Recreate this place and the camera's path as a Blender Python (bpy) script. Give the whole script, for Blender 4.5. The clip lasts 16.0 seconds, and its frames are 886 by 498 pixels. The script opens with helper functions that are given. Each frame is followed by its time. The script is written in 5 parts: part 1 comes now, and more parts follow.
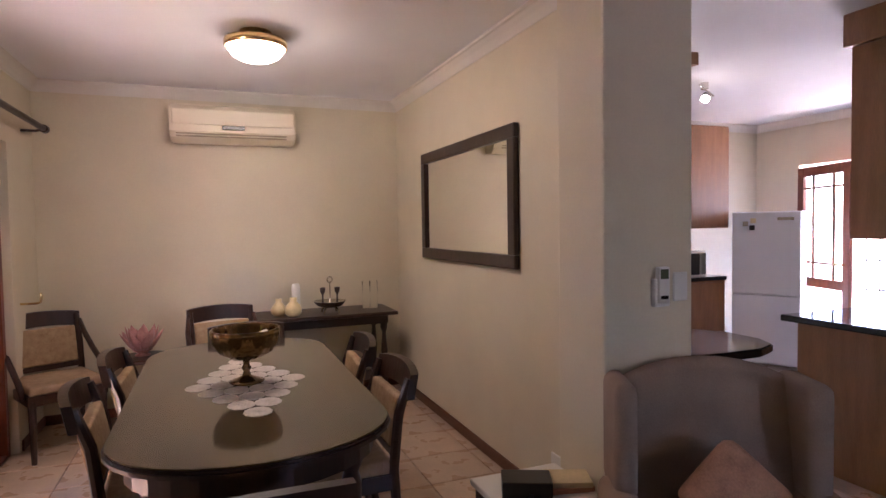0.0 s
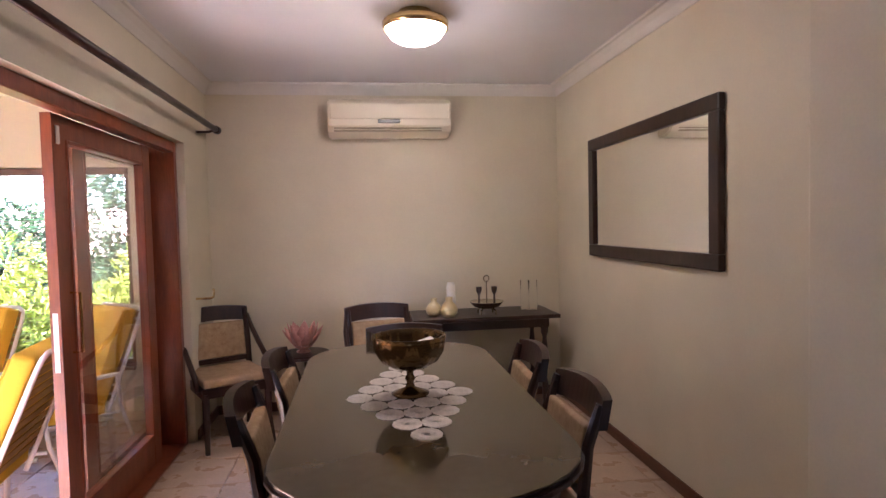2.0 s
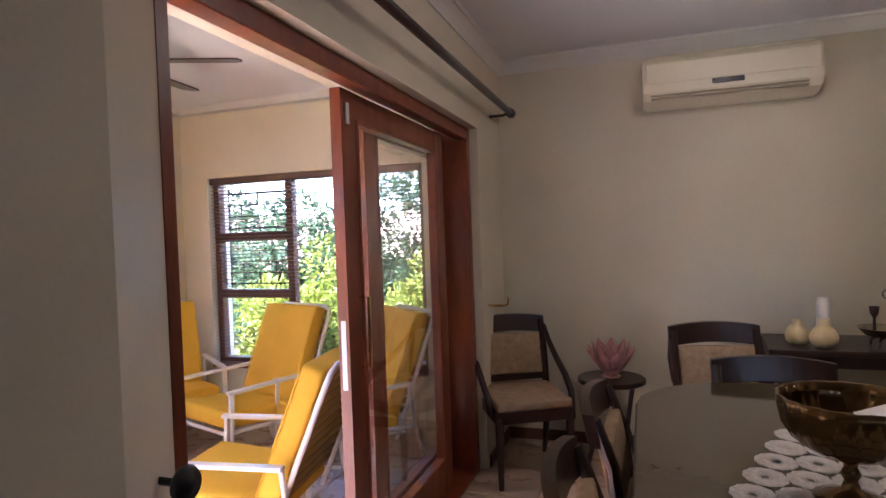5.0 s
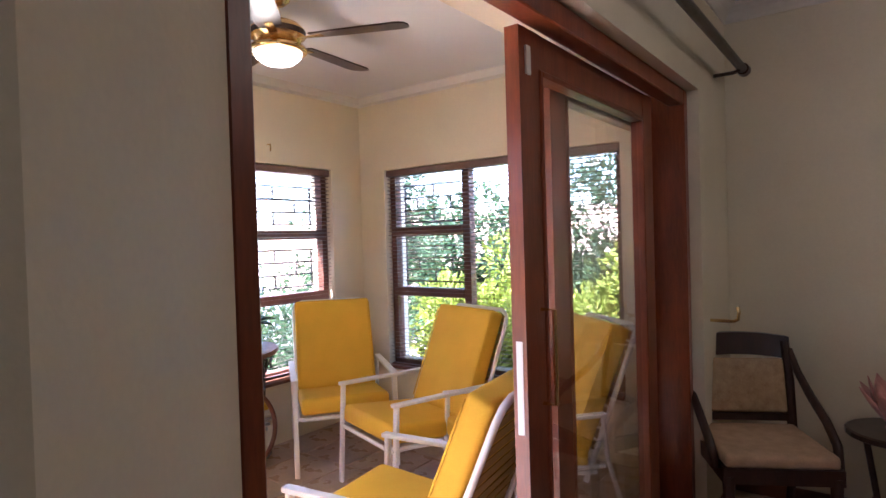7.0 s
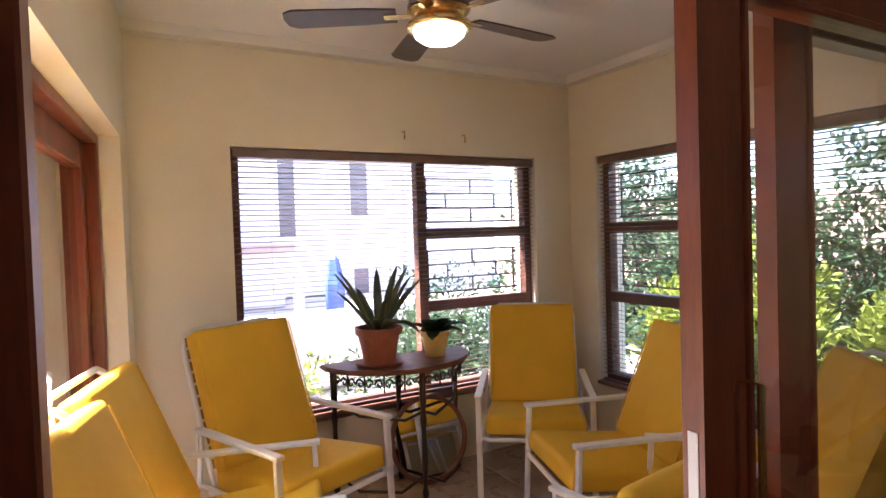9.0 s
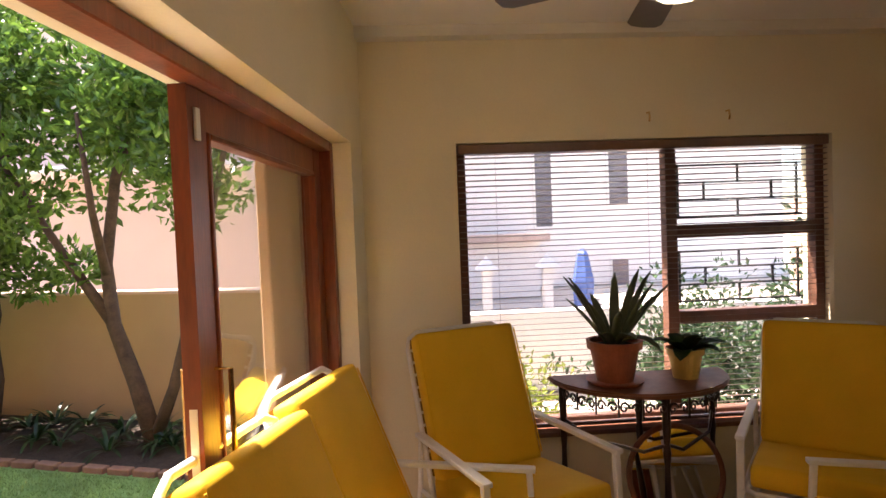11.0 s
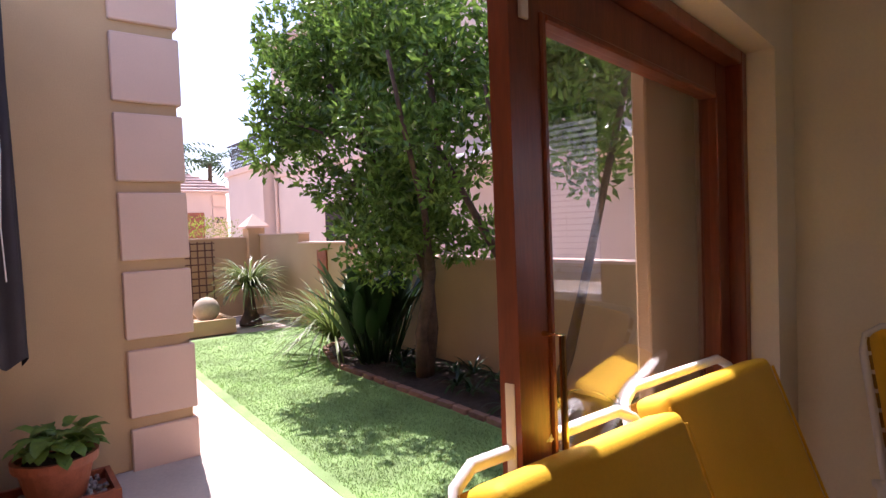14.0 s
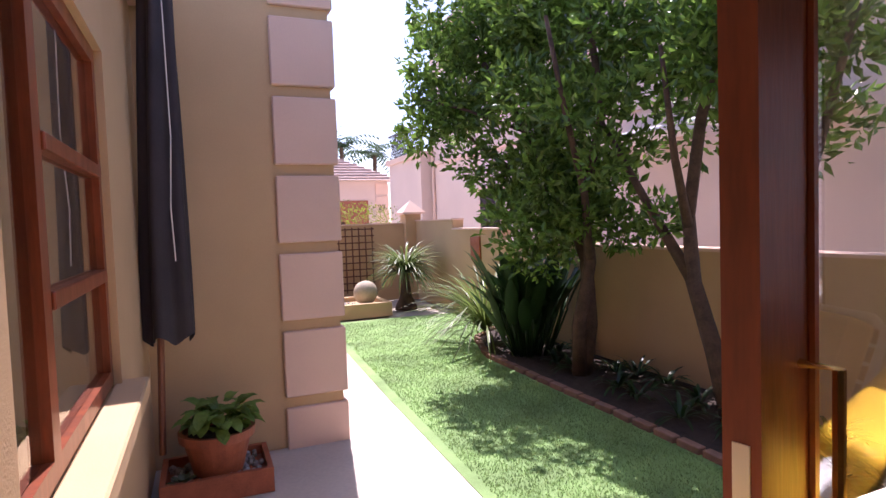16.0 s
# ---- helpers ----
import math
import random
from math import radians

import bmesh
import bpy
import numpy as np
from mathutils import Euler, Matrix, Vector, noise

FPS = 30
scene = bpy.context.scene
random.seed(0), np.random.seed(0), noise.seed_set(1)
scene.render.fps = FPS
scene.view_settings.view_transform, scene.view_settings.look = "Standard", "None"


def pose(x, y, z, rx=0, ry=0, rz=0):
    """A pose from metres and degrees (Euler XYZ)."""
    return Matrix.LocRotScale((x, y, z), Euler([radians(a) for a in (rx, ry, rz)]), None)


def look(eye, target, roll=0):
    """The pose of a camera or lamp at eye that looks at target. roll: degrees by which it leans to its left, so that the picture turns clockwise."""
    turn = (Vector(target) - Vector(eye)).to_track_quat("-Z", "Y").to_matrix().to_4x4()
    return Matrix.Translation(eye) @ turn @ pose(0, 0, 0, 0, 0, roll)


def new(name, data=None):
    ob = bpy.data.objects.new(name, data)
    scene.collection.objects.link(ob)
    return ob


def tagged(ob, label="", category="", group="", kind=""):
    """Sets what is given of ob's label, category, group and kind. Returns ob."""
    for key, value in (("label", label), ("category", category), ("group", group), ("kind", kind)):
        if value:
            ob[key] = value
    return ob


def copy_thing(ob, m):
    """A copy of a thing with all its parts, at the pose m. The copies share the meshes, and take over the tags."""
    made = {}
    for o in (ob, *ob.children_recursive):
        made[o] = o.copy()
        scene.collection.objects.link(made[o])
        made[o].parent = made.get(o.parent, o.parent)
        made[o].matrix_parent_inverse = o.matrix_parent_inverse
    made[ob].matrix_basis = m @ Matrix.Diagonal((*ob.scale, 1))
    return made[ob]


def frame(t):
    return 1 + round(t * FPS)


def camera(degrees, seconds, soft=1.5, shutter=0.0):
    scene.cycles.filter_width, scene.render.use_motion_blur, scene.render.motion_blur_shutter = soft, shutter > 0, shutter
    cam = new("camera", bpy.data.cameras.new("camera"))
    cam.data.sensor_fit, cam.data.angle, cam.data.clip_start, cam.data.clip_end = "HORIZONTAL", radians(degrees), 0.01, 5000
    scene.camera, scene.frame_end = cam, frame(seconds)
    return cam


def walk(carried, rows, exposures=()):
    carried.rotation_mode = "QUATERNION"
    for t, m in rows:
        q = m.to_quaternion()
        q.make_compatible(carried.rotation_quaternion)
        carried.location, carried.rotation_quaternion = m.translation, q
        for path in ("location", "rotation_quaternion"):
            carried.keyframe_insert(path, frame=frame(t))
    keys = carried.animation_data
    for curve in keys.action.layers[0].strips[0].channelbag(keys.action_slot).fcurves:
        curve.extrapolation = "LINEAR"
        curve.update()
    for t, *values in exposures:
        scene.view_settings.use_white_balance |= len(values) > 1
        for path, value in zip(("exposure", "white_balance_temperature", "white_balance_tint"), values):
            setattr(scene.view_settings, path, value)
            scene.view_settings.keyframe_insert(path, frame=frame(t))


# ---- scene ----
cam = camera(74.4, 16.0)
PATH = [
    (0, (-0.813, 2.063, 1.470), (-0.082, 3.923, 1.390), -0.90),
    (0.5, (-0.828, 2.145, 1.465), (-0.199, 4.042, 1.382), -1.10),
    (1, (-0.856, 2.235, 1.468), (-0.339, 4.165, 1.381), -1.10),
    (1.5, (-0.863, 2.351, 1.471), (-0.462, 4.308, 1.382), -1.20),
    (2, (-0.865, 2.473, 1.467), (-0.594, 4.452, 1.382), -1.40),
    (2.5, (-0.875, 2.600, 1.467), (-0.758, 4.595, 1.385), -1.50),
    (3, (-0.912, 2.716, 1.459), (-0.980, 4.713, 1.378), -1.70),
    (3.5, (-0.965, 2.874, 1.443), (-1.189, 4.860, 1.371), -1.70),
    (4, (-1.030, 3.029, 1.431), (-1.402, 4.993, 1.364), -1.70),
    (4.2, (-1.049, 3.095, 1.433), (-1.480, 5.047, 1.368), -1.80),
    (6.3, (-1.331, 3.590, 1.415), (-2.329, 5.322, 1.368), -1.90),
    (6.5, (-1.361, 3.678, 1.436), (-2.422, 5.372, 1.382), -1.90),
    (7, (-1.401, 3.790, 1.411), (-2.595, 5.394, 1.375), -1.70),
    (7.5, (-1.435, 3.938, 1.433), (-2.768, 5.429, 1.394), -1.70),
    (8, (-1.440, 4.075, 1.455), (-2.931, 5.408, 1.409), -1.65),
    (8.2, (-1.466, 4.130, 1.453), (-3.011, 5.398, 1.407), -1.65),
    (10.3, (-1.644, 4.583, 1.525), (-3.595, 5.012, 1.454), -2.10),
    (10.5, (-1.686, 4.587, 1.529), (-3.653, 4.936, 1.458), -2.10),
    (11, (-1.790, 4.618, 1.533), (-3.783, 4.747, 1.465), -2.20),
    (11.5, (-1.855, 4.678, 1.538), (-3.849, 4.561, 1.472), -2.20),
    (12, (-1.958, 4.683, 1.532), (-3.933, 4.388, 1.467), -2.10),
    (12.5, (-2.065, 4.690, 1.538), (-3.996, 4.169, 1.470), -2.10),
    (13, (-2.139, 4.691, 1.515), (-3.977, 3.905, 1.450), -2.00),
    (13.5, (-2.207, 4.652, 1.468), (-3.934, 3.647, 1.398), -2.20),
    (14, (-2.313, 4.608, 1.407), (-3.938, 3.444, 1.331), -2.20),
    (14.5, (-2.423, 4.585, 1.379), (-3.940, 3.284, 1.299), -2.20),
    (15, (-2.464, 4.544, 1.369), (-3.867, 3.122, 1.288), -2.20),
    (15.5, (-2.509, 4.477, 1.377), (-3.824, 2.973, 1.288), -2.10),
    (16, (-2.582, 4.376, 1.375), (-3.845, 2.827, 1.278), -2.00),
]
EXPOSURES = [(0.0, 4.75, 5700, 34), (2.0, 4.7, 5400, 31), (3.0, 4.45, 5250, 29), (4.2, 4.1, 5200, 27), (6.5, 3.85, 5200, 24), (8.2, 3.55, 5200, 21), (10.3, 2.45, 6900, 18), (12.0, 2.15, 7000, 22), (13.5, 1.4, 6300, 32), (16.0, 1.1, 6000, 34)]
walk(cam, [(t, look(eye, target, roll)) for t, eye, target, roll in PATH], EXPOSURES)

# ---- light ----
world = bpy.data.worlds.new("world")
scene.world = world
world.use_nodes = True
wn = world.node_tree.nodes
sky = wn.new("ShaderNodeTexSky")
sky.sky_type, sky.sun_disc = "NISHITA", False
SUN_TO = Vector((-0.747, -1.445, 2.8)).normalized()
sky.sun_elevation = math.asin(SUN_TO.z)
sky.sun_rotation = math.atan2(SUN_TO.x, SUN_TO.y)
world.node_tree.links.new(sky.outputs[0], wn["Background"].inputs[0])
wn["Background"].inputs[1].default_value = 0.14


def lamp(name, kind, m, energy, color, **sizes):
    data = bpy.data.lights.new(name, kind)
    data.energy, data.color = energy, color
    for key, value in sizes.items():
        if key == "size":
            data.shape, data.size, data.size_y = "RECTANGLE", value[0], value[1]
        elif key == "angle":
            data.angle = value
        elif key == "radius":
            data.shadow_soft_size = value
    ob = new(name, data)
    ob.matrix_basis = m
    return ob


lamp("sun", "SUN", look((0, 0, 20), Vector((0, 0, 20)) - SUN_TO), 5.0, (1, 0.95, 0.87), angle=radians(0.5))
# fill lamp added at the unseen living room opening behind the start
lamp("living_fill", "AREA", look((1.5, -1.75, 1.5), (0.3, 4, 1.2)), 0.008, (0.86, 0.9, 1), size=(0.7, 0.8))
lamp("dining_bulb", "POINT", pose(-0.553, 5.62, 2.33), 0.12, (1, 0.87, 0.66), radius=0.15)
# area lamp added outside the kitchen door; its lit face stands in for daylight
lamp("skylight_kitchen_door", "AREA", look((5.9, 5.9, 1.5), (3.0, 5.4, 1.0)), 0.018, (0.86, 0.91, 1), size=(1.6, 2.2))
lamp("fan_bulb", "POINT", pose(-3.60, 5.52, 2.12), 0.4, (1, 0.85, 0.6), radius=0.06)
lamp("kitchen_spot_bulb", "POINT", pose(2.9, 5.6, 2.32), 0.08, (1, 0.85, 0.62), radius=0.05)

# ---- materials ----


def mat(name, base, rough=0.6, metal=0.0, var=0.12, scale=6.0, fine=60.0, bump=0.15, dist=0.004, second=None, rand=0.0, spec=0.5, stretch=None, island=0.0):
    """Base colour broken up by a broad and a fine noise, with fine relief."""
    m = bpy.data.materials.new(name)
    m.use_nodes = True
    nt = m.node_tree
    n, l = nt.nodes, nt.links
    b = n["Principled BSDF"]
    b.inputs["Roughness"].default_value, b.inputs["Metallic"].default_value = rough, metal
    b.inputs["Specular IOR Level"].default_value = spec
    tc = n.new("ShaderNodeTexCoord")
    src = tc.outputs["Object"]
    if stretch:
        mp = n.new("ShaderNodeMapping")
        mp.inputs["Scale"].default_value = stretch
        l.new(src, mp.inputs[0])
        src = mp.outputs[0]
    big, small = n.new("ShaderNodeTexNoise"), n.new("ShaderNodeTexNoise")
    for node, sc, det in ((big, scale, 4), (small, fine, 3)):
        node.inputs["Scale"].default_value, node.inputs["Detail"].default_value = sc, det
        l.new(src, node.inputs["Vector"])
    ramp = n.new("ShaderNodeMix")
    ramp.data_type = "RGBA"
    other = second or tuple(c * (1 - 2.2 * var) for c in base)
    ramp.inputs["A"].default_value, ramp.inputs["B"].default_value = (*base, 1), (*other, 1)
    add = n.new("ShaderNodeMath")
    add.operation = "MULTIPLY_ADD"
    add.inputs[1].default_value, add.inputs[2].default_value = 0.35, 0.0
    l.new(small.outputs[0], add.inputs[0])
    summ = n.new("ShaderNodeMath")
    summ.operation = "MULTIPLY_ADD"
    summ.inputs[1].default_value = 0.65
    l.new(big.outputs[0], summ.inputs[0])
    l.new(add.outputs[0], summ.inputs[2])
    stretchramp = n.new("ShaderNodeMapRange")
    stretchramp.inputs[1].default_value, stretchramp.inputs[2].default_value = 0.3, 0.7
    l.new(summ.outputs[0], stretchramp.inputs[0])
    l.new(stretchramp.outputs[0], ramp.inputs["Factor"])
    col = ramp.outputs["Result"]
    if rand or island:
        info = n.new("ShaderNodeObjectInfo" if rand else "ShaderNodeNewGeometry")
        hsv = n.new("ShaderNodeHueSaturation")
        rng = n.new("ShaderNodeMapRange")
        amount = rand or island
        rng.inputs[3].default_value, rng.inputs[4].default_value = 1 - amount, 1 + amount
        l.new(info.outputs["Random" if rand else "Random Per Island"], rng.inputs[0])
        l.new(rng.outputs[0], hsv.inputs["Value"])
        l.new(col, hsv.inputs["Color"])
        col = hsv.outputs[0]
    l.new(col, b.inputs["Base Color"])
    rr = n.new("ShaderNodeMapRange")
    rr.inputs[3].default_value, rr.inputs[4].default_value = max(0.02, rough * 0.85), min(1, rough * 1.15)
    l.new(big.outputs[0], rr.inputs[0])
    l.new(rr.outputs[0], b.inputs["Roughness"])
    if bump:
        bp = n.new("ShaderNodeBump")
        bp.inputs["Strength"].default_value, bp.inputs["Distance"].default_value = bump, dist
        l.new(small.outputs[0], bp.inputs["Height"])
        l.new(bp.outputs[0], b.inputs["Normal"])
    return m


def glow(name, color, strength):
    m = bpy.data.materials.new(name)
    m.use_nodes = True
    b = m.node_tree.nodes["Principled BSDF"]
    b.inputs["Base Color"].default_value = (*color, 1)
    b.inputs["Emission Color"].default_value, b.inputs["Emission Strength"].default_value = (*color, 1), strength
    return m


def glass(name, tint=(1, 1, 1), rough=0.0, ior=1.45):
    m = bpy.data.materials.new(name)
    m.use_nodes = True
    b = m.node_tree.nodes["Principled BSDF"]
    b.inputs["Base Color"].default_value, b.inputs["Roughness"].default_value = (*tint, 1), rough
    b.inputs["Transmission Weight"].default_value, b.inputs["IOR"].default_value = 1, ior
    return m


def translucent(m, share=0.4):
    """Lets light through a leaf from behind."""
    nt = m.node_tree
    b, out = nt.nodes["Principled BSDF"], nt.nodes["Material Output"]
    tr, mix = nt.nodes.new("ShaderNodeBsdfTranslucent"), nt.nodes.new("ShaderNodeMixShader")
    mix.inputs[0].default_value = share
    nt.links.new(b.inputs["Base Color"].links[0].from_socket, tr.inputs[0])
    nt.links.new(b.outputs[0], mix.inputs[1])
    nt.links.new(tr.outputs[0], mix.inputs[2])
    nt.links.new(mix.outputs[0], out.inputs[0])
    return m


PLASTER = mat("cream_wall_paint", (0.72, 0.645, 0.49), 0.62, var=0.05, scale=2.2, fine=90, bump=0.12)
# Dining cream made lighter, to lift the sunroom's brightness through its colour.
PLASTER_SUN = mat("lightened_sunroom_paint", (0.78, 0.69, 0.50), 0.62, var=0.05, scale=2.2, fine=90, bump=0.12)
CEILING = mat("ceiling_paint", (0.80, 0.79, 0.80), 0.8, var=0.03, scale=2, bump=0.08)
CORNICE = mat("cornice_plaster", (0.74, 0.70, 0.64), 0.7, var=0.03, scale=4, bump=0.05)
TILE = mat("ceramic_floor_tile", (0.58, 0.42, 0.30), 0.28, var=0.14, scale=7, fine=70, bump=0.06, rand=0.10)
GROUT = mat("floor_grout", (0.30, 0.24, 0.19), 0.9, var=0.1, scale=20)
MAHOGANY = mat("red_mahogany", (0.27, 0.062, 0.02), 0.33, var=0.2, scale=5, fine=40, bump=0.1, second=(0.13, 0.028, 0.011), stretch=(3, 3, 0.4))
DARKWOOD = mat("dark_stained_wood", (0.045, 0.017, 0.011), 0.3, var=0.2, scale=8, fine=50, bump=0.08, second=(0.018, 0.008, 0.006), stretch=(3, 3, 0.6))
SKIRT = mat("skirting_wood", (0.15, 0.055, 0.028), 0.4, var=0.2, scale=7, stretch=(3, 0.4, 3))
WINDOWWOOD = mat("brown_window_wood", (0.19, 0.08, 0.05), 0.42, var=0.18, scale=8, stretch=(2, 2, 0.5))
SLAT = mat("blind_slat_wood", (0.20, 0.11, 0.08), 0.4, var=0.15, scale=9)
IRON = mat("black_iron", (0.012, 0.012, 0.013), 0.45, var=0.1)
TABLETOP = mat("glass_covered_veneer", (0.10, 0.075, 0.042), 0.09, var=0.10, scale=3, fine=25, bump=0.0, spec=0.6)
BROCADE = mat("beige_brocade", (0.46, 0.33, 0.18), 0.7, var=0.22, scale=26, fine=120, bump=0.3, second=(0.28, 0.17, 0.085))
SEATCLOTH = mat("seat_brocade", (0.46, 0.31, 0.19), 0.65, var=0.15, scale=22, fine=120, bump=0.25)
WEBBING = mat("golden_brown_webbing", (0.36, 0.20, 0.03), 0.7, var=0.12, scale=12, fine=120, bump=0.2)
YELLOW = mat("yellow_canvas", (0.76, 0.44, 0.008), 0.75, var=0.06, scale=5, fine=160, bump=0.25, dist=0.002)
WHITEPAINT = mat("white_enamel", (0.78, 0.76, 0.74), 0.35, var=0.05, scale=12, bump=0.05)
BRASS = mat("brass", (0.80, 0.58, 0.26), 0.22, 1.0, var=0.08, scale=10, bump=0.03)
GOLDGLASS = mat("amber_lustre_glass", (0.24, 0.14, 0.05), 0.12, 0.75, var=0.25, scale=14, bump=0.02)
CHROME = mat("silver_plate", (0.62, 0.58, 0.52), 0.18, 1.0, var=0.08, scale=14, bump=0.02)
LACE = mat("white_crochet", (0.74, 0.68, 0.62), 0.9, var=0.15, scale=60, fine=220, bump=0.6)
ACWHITE = mat("cream_plastic", (0.78, 0.70, 0.53), 0.35, var=0.02, scale=4, bump=0.0)
ACDARK = mat("dark_display", (0.02, 0.015, 0.012), 0.2, var=0.05, bump=0)
CREAMCERAMIC = mat("cream_ceramic", (0.75, 0.60, 0.33), 0.3, var=0.10, scale=14, bump=0.03)
WHITECERAMIC = mat("white_ceramic", (0.8, 0.78, 0.74), 0.3, var=0.03, bump=0)
PINKGLASS = mat("pink_frosted_glass", (0.62, 0.30, 0.27), 0.3, var=0.2, scale=8, bump=0.03)
VELOUR = mat("beige_velour", (0.36, 0.25, 0.18), 0.9, var=0.14, scale=5, fine=180, bump=0.3)
PEACH = mat("peach_cushion_cloth", (0.62, 0.30, 0.16), 0.85, var=0.2, scale=18, fine=150, bump=0.3)
OAK = mat("kitchen_oak", (0.36, 0.17, 0.07), 0.4, var=0.16, scale=6, stretch=(3, 3, 0.4), bump=0.08)
GRANITE = mat("black_granite", (0.018, 0.017, 0.018), 0.08, var=0.3, scale=60, fine=200, bump=0)
FRIDGE = mat("white_fridge_enamel", (0.72, 0.72, 0.74), 0.3, var=0.02, bump=0)
TERRA = mat("terracotta", (0.42, 0.12, 0.055), 0.55, var=0.2, scale=10, fine=90, bump=0.15)
YELLOWPOT = mat("yellow_pot_glaze", (0.72, 0.47, 0.12), 0.3, var=0.08, scale=10, bump=0.03)
SOIL = mat("soil", (0.055, 0.032, 0.02), 0.95, var=0.3, scale=14, fine=90, bump=0.8, dist=0.02)
LEAF = translucent(mat("tree_leaf", (0.17, 0.30, 0.05), 0.24, var=0.2, scale=3, bump=0.0, island=0.45))
LEAFDARK = translucent(mat("strelitzia_leaf", (0.03, 0.075, 0.02), 0.35, var=0.2, scale=5, bump=0.05, island=0.3))
LEAFGREY = mat("succulent_leaf", (0.10, 0.125, 0.06), 0.45, var=0.2, scale=8, bump=0.05)
LEAFPALE = translucent(mat("variegated_leaf", (0.22, 0.34, 0.07), 0.45, var=0.3, scale=12, second=(0.10, 0.2, 0.03), island=0.3))
PALMLEAF = translucent(mat("grassy_palm_leaf", (0.20, 0.27, 0.07), 0.45, var=0.2, scale=4, island=0.3))
BARK = mat("tree_bark", (0.13, 0.075, 0.045), 0.9, var=0.3, scale=9, fine=60, bump=0.8, dist=0.01)
GRASS = translucent(mat("lawn_grass", (0.34, 0.54, 0.18), 0.7, var=0.25, scale=2.5, fine=120, bump=0.5, dist=0.01, island=0.3))
EXTWALL = mat("ochre_render", (0.55, 0.37, 0.20), 0.85, var=0.07, scale=1.5, fine=140, bump=0.4)
QUOIN = mat("pink_quoin_paint", (0.72, 0.50, 0.39), 0.8, var=0.05, scale=2, fine=140, bump=0.3)
PINKWALL = mat("pink_render", (0.66, 0.50, 0.42), 0.85, var=0.06, scale=0.8, fine=60, bump=0.2)
# Render lightened towards white: outdoor glare is put into the paint.
SUNLITWALL = mat("sunlit_pale_render", (0.80, 0.75, 0.71), 0.85, var=0.05, scale=0.8, fine=60, bump=0.2)
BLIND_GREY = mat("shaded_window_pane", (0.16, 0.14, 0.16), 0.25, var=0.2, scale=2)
PATHSTONE = mat("pale_paving", (0.60, 0.52, 0.44), 0.85, var=0.12, scale=2, fine=40, bump=0.3)
KERB = mat("brick_edging", (0.28, 0.15, 0.10), 0.85, var=0.2, scale=10, rand=0.15)
ROOFTILE = mat("pale_roof_tile", (0.55, 0.40, 0.34), 0.8, var=0.12, scale=3, rand=0.1)
GARAGE = mat("garage_door_wood", (0.33, 0.09, 0.045), 0.5, var=0.2, scale=4, stretch=(1, 1, 3))
SANDSTONE = mat("sandstone_ball", (0.50, 0.42, 0.30), 0.85, var=0.15, scale=10, bump=0.3)
CANVAS = mat("dark_umbrella_canvas", (0.035, 0.026, 0.033), 0.7, var=0.2, scale=3, fine=120, bump=0.2)
POLEWOOD = mat("umbrella_pole_wood", (0.22, 0.075, 0.035), 0.45, var=0.15, stretch=(3, 3, 0.4))
PEBBLE = mat("grey_pebble", (0.42, 0.40, 0.38), 0.7, var=0.3, scale=20, island=0.4)
MIRROR = mat("mirror_silver", (0.86, 0.86, 0.84), 0.012, 1.0, var=0.0, bump=0)
PANE = glass("window_glass")
CLEAR = glass("clear_glassware", (0.99, 1.0, 0.99), 0.0, 1.06)
LAMPGLASS = glow("lit_alabaster_bowl", (1, 0.84, 0.58), 0.9)
FANGLASS = glow("lit_fan_bowl", (1, 0.90, 0.70), 0.8)
SPOTGLASS = glow("lit_spot_bulb", (1, 0.9, 0.75), 3.0)
FOLIAGE_FAR = translucent(mat("hedge_leaf", (0.07, 0.13, 0.055), 0.85, var=0.25, scale=2, bump=0, island=0.5))
FOLIAGE_LIME = translucent(mat("lime_shrub_leaf", (0.32, 0.38, 0.05), 0.6, var=0.25, scale=2, bump=0, island=0.4))
BLUE = mat("blue_plastic", (0.08, 0.14, 0.38), 0.5, var=0.1)

# ---- mesh helpers ----


def place(ob, m):
    ob.matrix_basis = m
    return ob


def part(name, bm, material, parent=None, label="", smooth=False):
    me = bpy.data.meshes.new(name)
    bm.to_mesh(me)
    bm.free()
    me.materials.append(material)
    if smooth:
        for p in me.polygons:
            p.use_smooth = True
    ob = new(name, me)
    ob.parent = parent
    if label:
        ob["label"] = label
    return ob


def thing(name, label, category, group="", kind="", m=None):
    e = tagged(new(name), label, category, group, kind)
    e.empty_display_size = 0.1
    if m is not None:
        e.matrix_basis = m
    return e


def bx(bm, a, b, m=None):
    """A box from corner a to corner b."""
    (x0, y0, z0), (x1, y1, z1) = a, b
    v = [bm.verts.new(m @ Vector(p) if m else p) for p in ((x0, y0, z0), (x1, y0, z0), (x1, y1, z0), (x0, y1, z0), (x0, y0, z1), (x1, y0, z1), (x1, y1, z1), (x0, y1, z1))]
    for f in ((0, 3, 2, 1), (4, 5, 6, 7), (0, 1, 5, 4), (1, 2, 6, 5), (2, 3, 7, 6), (3, 0, 4, 7)):
        bm.faces.new([v[i] for i in f])
    return v


def box(a, b, bevel=0.0, seg=2, m=None):
    bm = bmesh.new()
    bx(bm, a, b, m)
    if bevel:
        bmesh.ops.bevel(bm, geom=bm.edges[:], offset=bevel, segments=seg, affect="EDGES", profile=0.6)
    return bm


